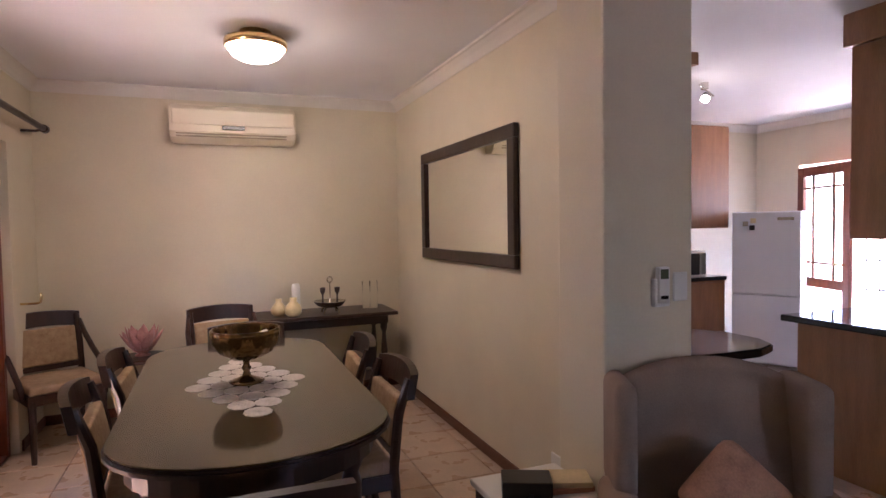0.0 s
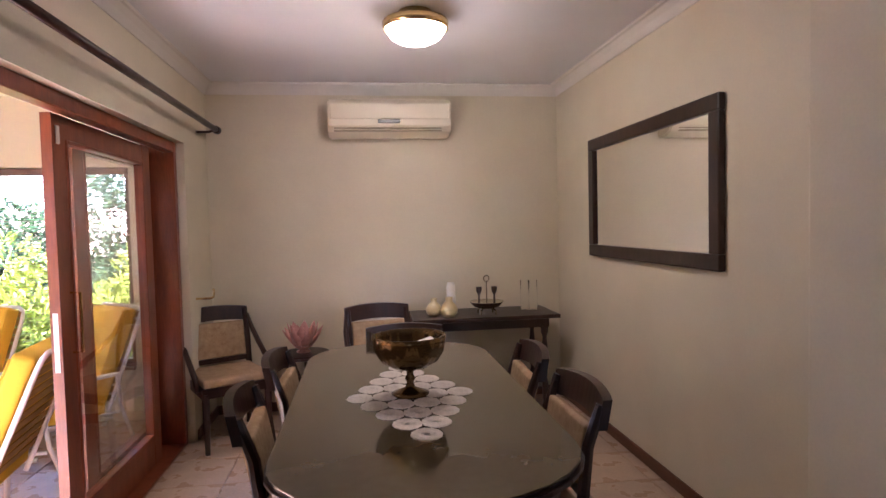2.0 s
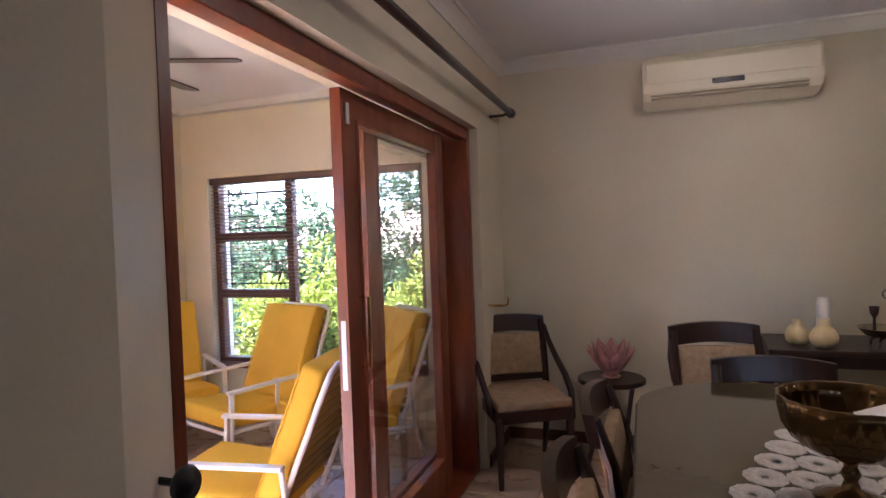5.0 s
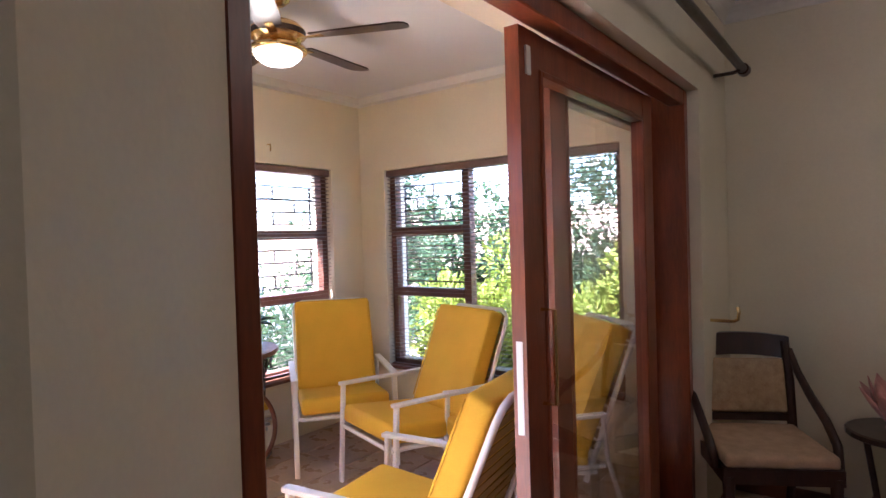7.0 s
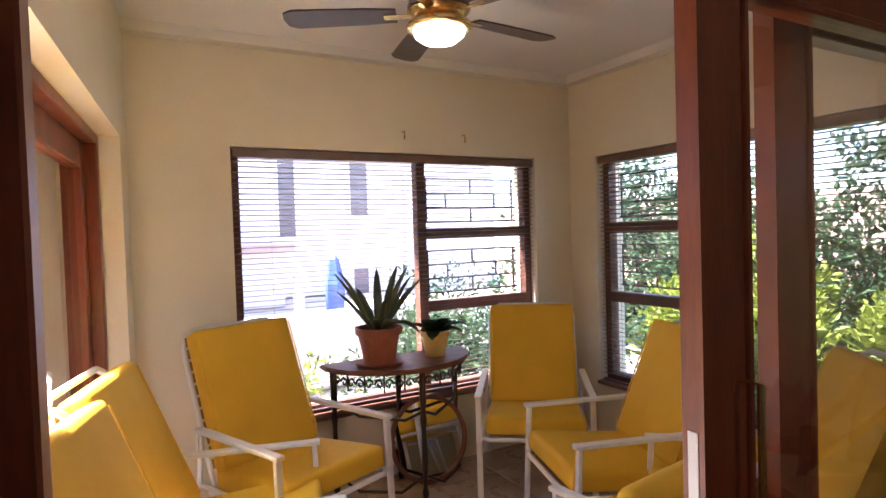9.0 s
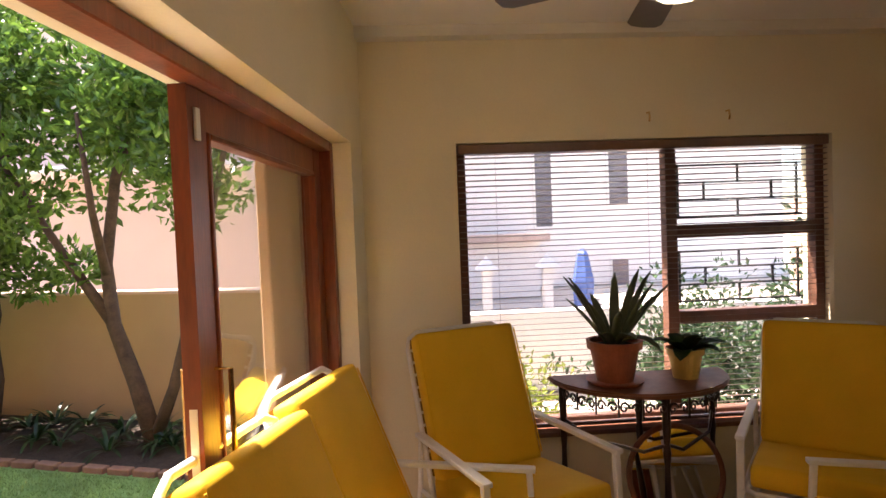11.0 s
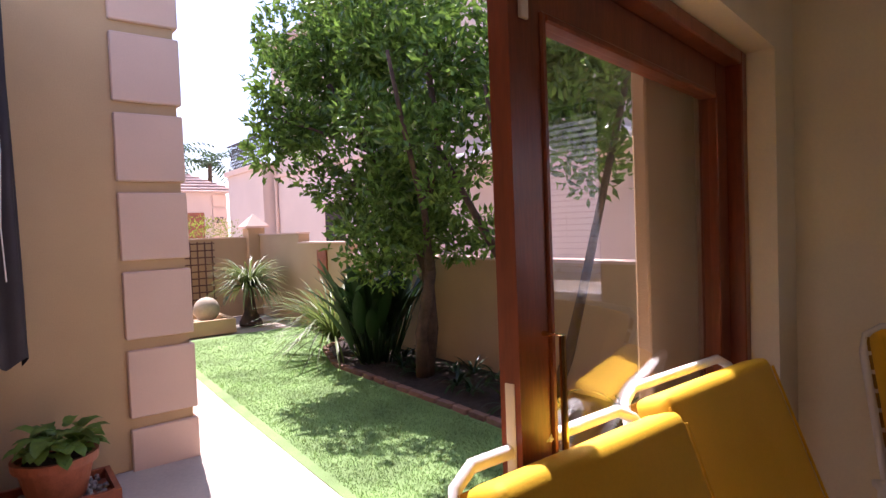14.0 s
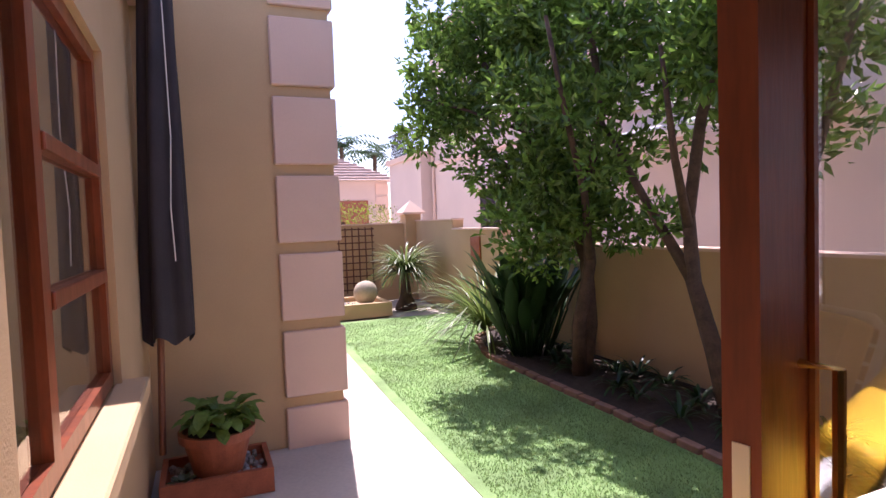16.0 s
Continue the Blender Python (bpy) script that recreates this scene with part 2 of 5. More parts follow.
def tube(bm, pts, r, seg=8, cap=True):
    """A round bar along points; r is one radius or one for each point."""
    pts = [Vector(p) for p in pts]
    rs = r if isinstance(r, (list, tuple)) else [r] * len(pts)
    rings, side = [], None
    for i, p in enumerate(pts):
        d = (pts[min(i + 1, len(pts) - 1)] - pts[max(i - 1, 0)]).normalized()
        if side is None:
            side = d.orthogonal().normalized()
        else:
            side = (side - d * side.dot(d)).normalized()
        up = d.cross(side)
        rings.append([bm.verts.new(p + (side * math.cos(2 * math.pi * k / seg) + up * math.sin(2 * math.pi * k / seg)) * rs[i]) for k in range(seg)])
    for a, b in zip(rings, rings[1:]):
        for k in range(seg):
            bm.faces.new((a[k], a[(k + 1) % seg], b[(k + 1) % seg], b[k]))
    if cap:
        bm.faces.new(rings[0][::-1])
        bm.faces.new(rings[-1])
    return bm


def bar(pts, r, seg=8):
    return tube(bmesh.new(), pts, r, seg)


def lathe(profile, seg=24, flute=0.0, petals=0, bm=None, at=(0, 0, 0)):
    """Turns a profile of (radius, height) round z; flute waves the radius."""
    bm = bm or bmesh.new()
    rings = []
    for r, z in profile:
        ring = []
        for k in range(seg):
            a = 2 * math.pi * k / seg
            rr = r * (1 + flute * math.cos(petals * a)) if petals else r
            ring.append(bm.verts.new((at[0] + rr * math.cos(a), at[1] + rr * math.sin(a), at[2] + z)))
        rings.append(ring)
    for a, b in zip(rings, rings[1:]):
        for k in range(seg):
            bm.faces.new((a[k], a[(k + 1) % seg], b[(k + 1) % seg], b[k]))
    if profile[0][0] > 1e-4:
        bm.faces.new(rings[0][::-1])
    if profile[-1][0] > 1e-4:
        bm.faces.new(rings[-1])
    return bm


def slab(outline, z0, z1, bevel=0.0):
    """A flat plate with the given outline."""
    bm = bmesh.new()
    f = bm.faces.new([bm.verts.new((x, y, z0)) for x, y in outline])
    f.normal_update()
    if f.normal.z > 0:
        f.normal_flip()
    ex = bmesh.ops.extrude_face_region(bm, geom=[f])
    bmesh.ops.translate(bm, verts=[v for v in ex["geom"] if isinstance(v, bmesh.types.BMVert)], vec=(0, 0, z1 - z0))
    bmesh.ops.recalc_face_normals(bm, faces=bm.faces[:])
    if bevel:
        rim = [e for e in bm.edges if abs(e.verts[0].co.z - e.verts[1].co.z) < 1e-6]
        bmesh.ops.bevel(bm, geom=rim, offset=bevel, segments=2, affect="EDGES")
    return bm


def leaves_mesh(name, material, parent, centres, size, seed, up=0.3, ratio=0.45):
    """Many small folded leaves round the given centres: (x, y, z, spread, count)."""
    rng = np.random.RandomState(seed)
    V, F = [], []
    for cx, cy, cz, spread, count in centres:
        d = rng.normal(size=(count, 3))
        d /= np.linalg.norm(d, axis=1)[:, None]
        pos = np.array((cx, cy, cz)) + d * spread * rng.uniform(0.35, 1.0, (count, 1)) ** 0.6
        for p, n in zip(pos, d):
            a = n * 0.8 + rng.normal(size=3) * 0.6 + np.array((0, 0, up))
            a /= np.linalg.norm(a)
            s = np.cross(a, rng.normal(size=3))
            s /= np.linalg.norm(s) + 1e-9
            k = size * rng.uniform(0.6, 1.25)
            h = np.cross(a, s) * k * 0.12
            i = len(V)
            V += [p, p + a * k * 0.5 + s * k * ratio * 0.5 + h, p + a * k, p + a * k * 0.5 - s * k * ratio * 0.5 + h]
            F += [(i, i + 1, i + 2), (i, i + 2, i + 3)]
    me = bpy.data.meshes.new(name)
    me.from_pydata([tuple(v) for v in V], [], F)
    me.materials.append(material)
    ob = new(name, me)
    ob.parent = parent
    return ob


def blade(bm, base, direction, length, width, droop, steps=6, fold=0.15):
    """One long leaf that arches over: two strips with a keel."""
    d = Vector(direction).normalized()
    side = d.cross(Vector((0, 0, 1)))
    side = side.normalized() if side.length > 0.05 else Vector((1, 0, 0))
    p, rows = Vector(base), []
    for i in range(steps + 1):
        f = i / steps
        w = width * (math.sin(math.pi * min(1, f * 0.9 + 0.1)) ** 0.6) * 0.5
        n = side.cross(d)
        rows.append([bm.verts.new(p - side * w + n * w * fold), bm.verts.new(p), bm.verts.new(p + side * w + n * w * fold)])
        p = p + d * length / steps
        d = (d + Vector((0, 0, -droop / steps))).normalized()
    for a, b in zip(rows, rows[1:]):
        bm.faces.new((a[0], a[1], b[1], b[0]))
        bm.faces.new((a[1], a[2], b[2], b[1]))


GM = pose(-2.36, 3.932, 0, 0, 0, -16.75)   # the garden's own axes
DM = pose(-4.8, 4.415, 0, 0, 0, -6.0)    # the garden door's own axes

# ---- structure: dining room, living room, kitchen ----
H = 2.60


def structure(name, bm, material, label, category="wall", m=None, smooth=False):
    ob = tagged(part(name, bm, material, None, smooth=smooth), label, category, "", "structure")
    if m is not None:
        ob.matrix_basis = m
    return ob


def boxes(*pairs):
    bm = bmesh.new()
    for a, b in pairs:
        bx(bm, a, b)
    return bm


floor = structure("floor", boxes(((-5.2, 4.2, -0.10), (5.6, 7.6, -0.012)), ((-2.4, -2.0, -0.10), (5.6, 4.2, -0.012))), GROUT, "beige ceramic tiled floor with grey grout", "floor")
structure("wall_1", boxes(((-2.35, 4.22, 2.06), (-2.05, 6.66, 2.75)), ((-2.35, 6.66, 0), (-2.05, 7.25, 2.75)), ((-2.17, -1.9, 0), (-1.90, 3.95, 2.75))), PLASTER, "cream painted wall with a wide sliding door opening")
structure("wall_splay", slab([(-1.90, 3.95), (-2.098, 4.253), (-2.18, 4.253), (-2.33, 4.20), (-2.33, 4.12), (-2.17, 4.12), (-2.17, 3.95)], 0, 2.75), PLASTER, "cream painted splayed wall end beside the sliding door")
structure("wall_2", boxes(((-2.35, 7.25, 0), (5.5, 7.5, 2.75))), PLASTER, "cream painted end wall of the dining room")
structure("wall_3", boxes(((0.78, 4.10, 0), (0.92, 7.25, 2.75)), ), PLASTER, "cream painted wall between dining room and kitchen")
structure("pier", box((0.49, 3.80, 0), (0.90, 4.10, 2.75), 0.012), PLASTER, "cream painted pier at the end of the wall", "wall")
structure("wall_4", boxes(((5.3, 6.70, 0), (5.5, 7.25, 2.75)), ((5.3, 5.2, 2.08), (5.5, 6.70, 2.75)), ((5.3, -1.9, 0), (5.5, 5.2, 2.75))), PLASTER, "kitchen end wall with the back door opening")
# Out-of-view end wall; its opening is made up and sized to meter fill light.
structure("wall_5", boxes(((-2.2, -2.1, 0), (1.15, -1.9, 2.75)), ((1.15, -2.1, 0), (1.85, -1.9, 1.1)), ((1.15, -2.1, 1.9), (1.85, -1.9, 2.75)), ((1.85, -2.1, 0), (5.5, -1.9, 2.75))), PLASTER, "cream painted unseen living room wall with an added fill-light opening")
structure("ceiling_1", boxes(((-2.05, -1.9, H), (5.3, 7.25, H + 0.12))), CEILING, "white painted ceiling of dining room and kitchen", "ceiling")


def cornice(name, p, q, inward, label):
    """A stepped cove along the top of a wall from p to q."""
    p, q, inward = Vector((*p, 0)), Vector((*q, 0)), Vector((*inward, 0))
    prof = ((0, -0.085), (0.008, -0.085), (0.013, -0.070), (0.03, -0.042), (0.055, -0.017), (0.07, -0.014), (0.074, 0.002), (0, 0.002))
    bm = bmesh.new()
    ends = [[bm.verts.new(e + inward * a + Vector((0, 0, H + z))) for a, z in prof] for e in (p, q)]
    n = len(prof)
    for k in range(n):
        bm.faces.new((ends[0][k], ends[0][(k + 1) % n], ends[1][(k + 1) % n], ends[1][k]))
    bm.faces.new(ends[0][::-1])
    bm.faces.new(ends[1])
    bmesh.ops.recalc_face_normals(bm, faces=bm.faces[:])
    structure(name, bm, CORNICE, label, "cornice")


cornice("cornice_1", (-2.05, 7.25), (0.78, 7.25), (0, -1), "white moulded plaster cornice")
cornice("cornice_2", (0.78, 7.25), (0.78, 4.10), (-1, 0), "white moulded plaster cornice")
cornice("cornice_3", (-2.05, 4.18), (-2.05, 7.25), (1, 0), "white moulded plaster cornice")
cornice("cornice_4", (5.3, 7.25), (5.3, 4.4), (-1, 0), "white moulded plaster cornice in the kitchen")
cornice("cornice_5", (0.92, 7.25), (5.3, 7.25), (0, -1), "white moulded plaster cornice in the kitchen")
for i, (a, b) in enumerate((((0.765, 4.10, 0), (0.78, 7.25, 0.075)), ((-2.05, 7.235, 0), (0.765, 7.25, 0.075)), ((-2.05, 6.70, 0), (-2.035, 7.235, 0.075)), ((-1.90, -1.9, 0), (-1.885, 3.94, 0.075)))):
    structure("baseboard_%d" % (i + 1), box(a, b, 0.004, 1), SKIRT, "narrow varnished wooden skirting board", "skirting")

# ---- structure: sunroom ----
SH = 2.55
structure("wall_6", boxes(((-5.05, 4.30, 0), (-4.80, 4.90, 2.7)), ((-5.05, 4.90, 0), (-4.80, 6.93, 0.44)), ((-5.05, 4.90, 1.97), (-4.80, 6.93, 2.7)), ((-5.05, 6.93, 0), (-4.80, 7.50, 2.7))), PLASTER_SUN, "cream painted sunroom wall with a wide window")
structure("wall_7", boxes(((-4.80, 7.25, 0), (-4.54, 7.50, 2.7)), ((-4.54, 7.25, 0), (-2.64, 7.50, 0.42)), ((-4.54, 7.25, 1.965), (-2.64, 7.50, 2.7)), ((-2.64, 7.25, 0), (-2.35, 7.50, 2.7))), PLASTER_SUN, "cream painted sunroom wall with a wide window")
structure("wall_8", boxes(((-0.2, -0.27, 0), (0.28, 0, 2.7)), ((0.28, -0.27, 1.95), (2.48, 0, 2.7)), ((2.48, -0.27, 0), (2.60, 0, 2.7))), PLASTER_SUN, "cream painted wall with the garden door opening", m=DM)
structure("ceiling_2", boxes(((-5.0, 4.0, SH), (-2.35, 7.4, SH + 0.1))), CEILING, "white painted sunroom ceiling", "ceiling")
structure("cornice_6", boxes(((-4.80, 7.17, SH - 0.055), (-2.35, 7.25, SH + 0.002))), CORNICE, "plain white coved cornice", "cornice")
structure("cornice_7", boxes(((-4.80, 4.40, SH - 0.055), (-4.72, 7.17, SH + 0.002))), CORNICE, "plain white coved cornice", "cornice")


def sliding_door(name, m, width, height, leaves, depth, label, material, near=0.055, st=0.11, head=0.07, near_depth=None):
    """A wooden frame in its opening with the sliding leaf pushed to one end; local x runs along the opening."""
    e = thing(name, label, "sliding door", "", "structure", m)
    fr = 0.055
    part("frame_post", box((0, 0, 0), (near, near_depth or depth, height), 0.004, 1), material, e)
    part("frame_post", box((width - fr, 0, 0), (width, depth, height), 0.004, 1), material, e)
    part("frame_head", box((near, 0, height - head), (width - fr, near_depth or depth, height), 0.004, 1), material, e)
    part("door_track", box((fr, 0, 0.0), (width - fr, depth, 0.018), 0.003, 1), material, e)
    for k, (x0, x1, y0) in enumerate(leaves):
        leaf = part("door_leaf", bmesh.new(), material, e)
        y1, top = y0 + 0.044, height - head - 0.002
        bm = boxes(((x0, y0, 0.024), (x0 + st, y1, top)), ((x1 - st, y0, 0.024), (x1, y1, top)), ((x0 + st, y0 + 0.002, 0.024), (x1 - st, y1 - 0.002, 0.20)), ((x0 + st, y0 + 0.002, top - 0.10), (x1 - st, y1 - 0.002, top)))
        bm.to_mesh(leaf.data)
        bm.free()
        pane = part("pane", box((x0 + st, y0 + 0.02, 0.20), (x1 - st, y0 + 0.025, top - 0.10)), PANE, leaf)
        pane.visible_shadow = False
        for a, b in (((x0 + st, y0 - 0.006, 0.2), (x0 + st + 0.018, y1 + 0.006, top - 0.1)), ((x1 - st - 0.018, y0 - 0.006, 0.2), (x1 - st, y1 + 0.006, top - 0.1)), ((x0 + st + 0.018, y0 - 0.006, 0.2), (x1 - st - 0.018, y1 + 0.006, 0.218)), ((x0 + st + 0.018, y0 - 0.006, top - 0.118), (x1 - st - 0.018, y1 + 0.006, top - 0.1))):
            part("glazing_bead", box(a, b, 0.004, 1), material, leaf)
        if k == 0:
            for s in (-0.04, 0.084):
                hx = x0 + st * 0.82
                part("pull_handle", bar([(hx, y0 + 0.02, 0.93), (hx, y0 + s, 0.93), (hx, y0 + s, 1.20), (hx, y0 + 0.02, 1.20)], 0.007), BRASS, leaf, "slim brass pull handle")
        if k == 0:
            part("lock_plate", box((x0 - 0.002, y0 + 0.012, 0.86), (x0 + 0.001, y0 + 0.032, 1.12)), WHITECERAMIC, leaf, "pale metal lock plate")
            part("catch", box((x0 + 0.03, y0 - 0.008, top - 0.13), (x0 + 0.055, y0, top - 0.05), 0.002, 1), WHITECERAMIC, leaf, "small cream plastic catch")
    return e


# local x runs north along the opening, local y towards the sunroom
sliding_door("door_1", pose(-2.10, 4.255, 0, 0, 0, 90), 2.40, 2.06, ((0.945, 2.105, 0.075), (1.285, 2.34, 0.155)), 0.21, "red mahogany sliding door, half open, with clear glass", MAHOGANY, 0.042, 0.115, near_depth=0.07)
# local x runs east to west here, leaf at the west end
sliding_door("door_2", DM @ pose(2.48, -0.085, 0, 0, 0, 180), 2.20, 1.95, ((0.88, 2.14, 0.05),), 0.16, "red mahogany sliding garden door, pushed open, with clear glass", MAHOGANY, st=0.10, head=0.045, near_depth=0.07)
structure("wall_10", box((0.28, -0.295, 0), (0.738, -0.250, 1.95), 0.006, 1), EXTWALL, "ochre rendered outer jamb behind the sliding garden door", m=DM)
# Unseen overhang added to keep sun off the chairs by the garden door.
structure("added_sun_eave", box((-0.3, -0.76, 2.52), (2.3, -0.272, 2.64), 0.01, 1), QUOIN, "added out-of-view eave that cuts the sun at the garden door", "eave", m=DM)
structure("threshold", box((0.28, -0.32, -0.16), (2.42, -0.02, -0.004), 0.006, 1), PATHSTONE, "pale stone threshold of the garden door", "threshold", m=DM)


def blind_window(name, m, width, z0, z1, split, bars_right, label, slats_to):
    """A wooden window with a fixed pane, a split side with two rails and iron bars, and a slatted blind; local x along the wall, y inwards."""
    e = thing(name, label, "window", "", "structure", m)
    fr, d0, d1 = 0.05, -0.07, 0.0
    part("window_frame", boxes(((0, d0, z0), (fr, d1, z1)), ((width - fr, d0, z0), (width, d1, z1)), ((fr, d0, z0), (width - fr, d1, z0 + fr)), ((fr, d0, z1 - fr), (width - fr, d1, z1)), ((split - 0.03, d0, z0 + fr), (split + 0.03, d1, z1 - fr))), WINDOWWOOD, e)
    part("window_sill", box((0.002, d1 + 0.001, z0 - 0.02), (width, 0.10, z0 + 0.004), 0.005, 1), WINDOWWOOD, e)
    a, b = (split + 0.03, width - fr) if bars_right else (fr, split - 0.03)
    for zt in (0.965, 1.435):
        part("transom", box((a, d0 - 0.004, zt), (b, d1 + 0.004, zt + 0.07), 0.004, 1), WINDOWWOOD, e)
    for x0, x1 in ((fr, split - 0.03), (split + 0.03, width - fr)):
        p = part("pane", box((x0, -0.045, z0 + fr), (x1, -0.041, z1 - fr)), PANE, e)
        p.visible_shadow = False
    for lo, hi in ((1.05, 1.42), (1.52, 1.90)):
        bm = bmesh.new()
        n = 4
        for k in range(n):
            z = lo + (hi - lo) * (k + 0.3) / n
            tube(bm, [(a + 0.02, -0.085, z), (b - 0.02, -0.085, z)], 0.0075, 4)
            zb = lo + (hi - lo) * (k + 1.3) / n if k < n - 1 else z
            for f in ((0.25, 0.75) if k % 2 else (0.5,)):
                if k < n - 1:
                    tube(bm, [(a + (b - a) * f, -0.085, z), (a + (b - a) * f, -0.085, zb)], 0.0075, 4)
        for f in (0.06, 0.94):
            tube(bm, [(a + (b - a) * f, -0.085, lo + 0.02), (a + (b - a) * f, -0.085, hi - 0.06)], 0.0075, 4)
        part("burglar_bars", bm, IRON, e, "black iron burglar bars in a brick pattern")
    part("blind_headrail", box((0.01, 0.012, z1 - 0.055), (width - 0.01, 0.062, z1 - 0.005), 0.004, 1), SLAT, e)
    zb = slats_to + 0.02
    first, count = None, int((z1 - 0.07 - zb) / 0.0295)
    tilt = pose(0, 0, 0, 9, 0, 0)
    for k in range(count):
        z = z1 - 0.075 - 0.0295 * k
        if first is None:
            first = part("slat", box((0.012, -0.0125, -0.0011), (width - 0.012, 0.0125, 0.0011)), SLAT, e)
            s = first
        else:
            s = new("slat", first.data)
            s.parent = e
        s.matrix_basis = pose(0, 0.037, z) @ tilt
    part("bottom_rail", box((0.012, 0.022, zb - 0.022), (width - 0.012, 0.052, zb - 0.004), 0.003, 1), SLAT, e)
    for f in (0.1, 0.5, 0.9):
        part("blind_cord", bar([(width * f, 0.05, zb - 0.01), (width * f, 0.05, z1 - 0.05)], 0.0012, 4), SLAT, e)
    return e


# west window: local x runs north to south
blind_window("window_1", pose(-4.87, 6.93, 0, 0, 0, -90), 2.03, 0.44, 1.97, 0.865, False, "brown wooden window with a dark slatted blind", 0.46)
blind_window("window_2", pose(-2.64, 7.32, 0, 0, 0, 180), 1.90, 0.42, 1.965, 1.17, True, "brown wooden window with a dark slatted blind", 0.42)
for y in (5.91, 6.34):
    h = thing("wall_hook", "small dark hook on the wall above the window", "hook", "hooks above the window", "", pose(-4.795, y, 2.10))
    part("stem", bar([(0, 0, 0), (0.03, 0, 0), (0.036, 0, -0.03), (0.03, 0, -0.05)], 0.005, 6), BRASS, h)

# ---- dining furniture ----
T = thing("dining_table", "long dark wooden dining table with rounded ends and a glass-covered top", "table", "", "", pose(-0.69, 4.91, 0))


def racetrack(w, l, n=14):
    """Outline with straight sides and full rounded ends."""
    r, pts = w / 2, []
    e = r * 0.78
    for k in range(n + 1):
        a = math.pi * k / n
        pts.append((r * math.cos(a), l / 2 - e + e * math.sin(a)))
    for k in range(n + 1):
        a = math.pi + math.pi * k / n
        pts.append((r * math.cos(a), -l / 2 + e + e * math.sin(a)))
    return pts


part("tabletop", slab(racetrack(0.97, 2.12), 0.735, 0.762, 0.008), DARKWOOD, T)
part("glass_top", slab(racetrack(0.955, 2.10), 0.763, 0.770, 0.002), TABLETOP, T, "olive brown reflecting glass cover")
part("apron", slab(racetrack(0.86, 1.94), 0.64, 0.7345), DARKWOOD, T)
for sx in (-1, 1):
    for sy in (-1, 1):
        part("leg", lathe([(0.028, 0), (0.03, 0.05), (0.022, 0.1), (0.034, 0.35), (0.04, 0.52), (0.028, 0.56), (0.045, 0.60), (0.045, 0.64)], 12, at=(sx * 0.33, sy * 0.72, 0)), DARKWOOD, T, smooth=True)


def dining_chair(arms, name="dining_chair", low=0.0):
    """Upholstered chair that faces local +x."""
    c = thing(name, "dark wooden dining chair with beige brocade upholstery at the table", "chair", "chairs round the dining table")
    part("seat", box((-0.20, -0.22, 0.43), (0.24, 0.22, 0.49), 0.022, 3), SEATCLOTH, c, "beige brocade seat", True)
    part("seat_frame", boxes(((-0.21, -0.23, 0.37), (0.245, -0.20, 0.435)), ((-0.21, 0.20, 0.37), (0.245, 0.23, 0.435)), ((0.215, -0.20, 0.37), (0.245, 0.20, 0.435)), ((-0.21, -0.20, 0.37), (-0.18, 0.20, 0.435))), DARKWOOD, c)
    for s in (-1, 1):
        part("front_leg", bar([(0.225, s * 0.205, 0), (0.225, s * 0.205, 0.2), (0.225, s * 0.205, 0.40)], [0.016, 0.021, 0.026], 8), DARKWOOD, c)
        part("back_post", bar([(-0.27, s * 0.215, 0), (-0.215, s * 0.215, 0.22), (-0.20, s * 0.215, 0.45), (-0.225, s * 0.215, 0.68), (-0.275, s * 0.215, 0.885 - low)], [0.017, 0.021, 0.023, 0.022, 0.019], 8), DARKWOOD, c)
        if arms:
            part("armrest", bar([(-0.26, s * 0.23, 0.83), (-0.21, s * 0.245, 0.73), (-0.10, s * 0.255, 0.64), (0.04, s * 0.255, 0.57), (0.14, s * 0.25, 0.50), (0.18, s * 0.24, 0.41)], [0.014, 0.018, 0.02, 0.02, 0.02, 0.018], 8), DARKWOOD, c, smooth=True)
    bm = bmesh.new()
    rows = []
    for k in range(13):
        f = -1 + 2 * k / 12
        y, bow, up = f * 0.235, -0.035 * (1 - f * f), 0.018 * (1 - f * f)
        rows.append([bm.verts.new((-0.29 + bow + dx, y, z + up)) for dx, z in ((0, 0.80 - low), (0.035, 0.80 - low), (0.015, 0.905 - low), (-0.02, 0.905 - low))])
    for a, b in zip(rows, rows[1:]):
        for k in range(4):
            bm.faces.new((a[k], a[(k + 1) % 4], b[(k + 1) % 4], b[k]))
    bm.faces.new(rows[0][::-1])
    bm.faces.new(rows[-1])
    part("top_rail", bm, DARKWOOD, c, smooth=False)
    part("backrest", box((-0.02, -0.195, 0.0), (0.03, 0.195, 0.275 - low), 0.016, 2, pose(-0.215, 0, 0.535, 0, -11, 0)), BROCADE, c, "beige patterned brocade back", True)
    part("lower_rail", box((-0.225, -0.2, 0.50), (-0.195, 0.2, 0.535)), DARKWOOD, c)
    return c


side_chair = dining_chair(False, low=0.06)
side_chair.matrix_basis = pose(-1.04, 4.72, 0, 0, 0, 3)
for x, y, r in ((-1.01, 5.36, -2), (-0.34, 4.60, 181), (-0.34, 5.26, 177), (-0.63, 5.74, -90), (-0.74, 3.76, 90)):
    copy_thing(side_chair, pose(x, y, 0, 0, 0, r))
carver = dining_chair(True, "carver_chair", 0.02)
tagged(carver, "dark wooden carver chair with curved arms in the corner", "chair", "carver chairs by the wall")
carver.matrix_basis = pose(-1.83, 6.69, 0, 0, 0, -62)
tagged(copy_thing(carver, pose(-0.72, 6.44, 0, 0, 0, -78)), "dark wooden carver chair with curved arms beside the console table")

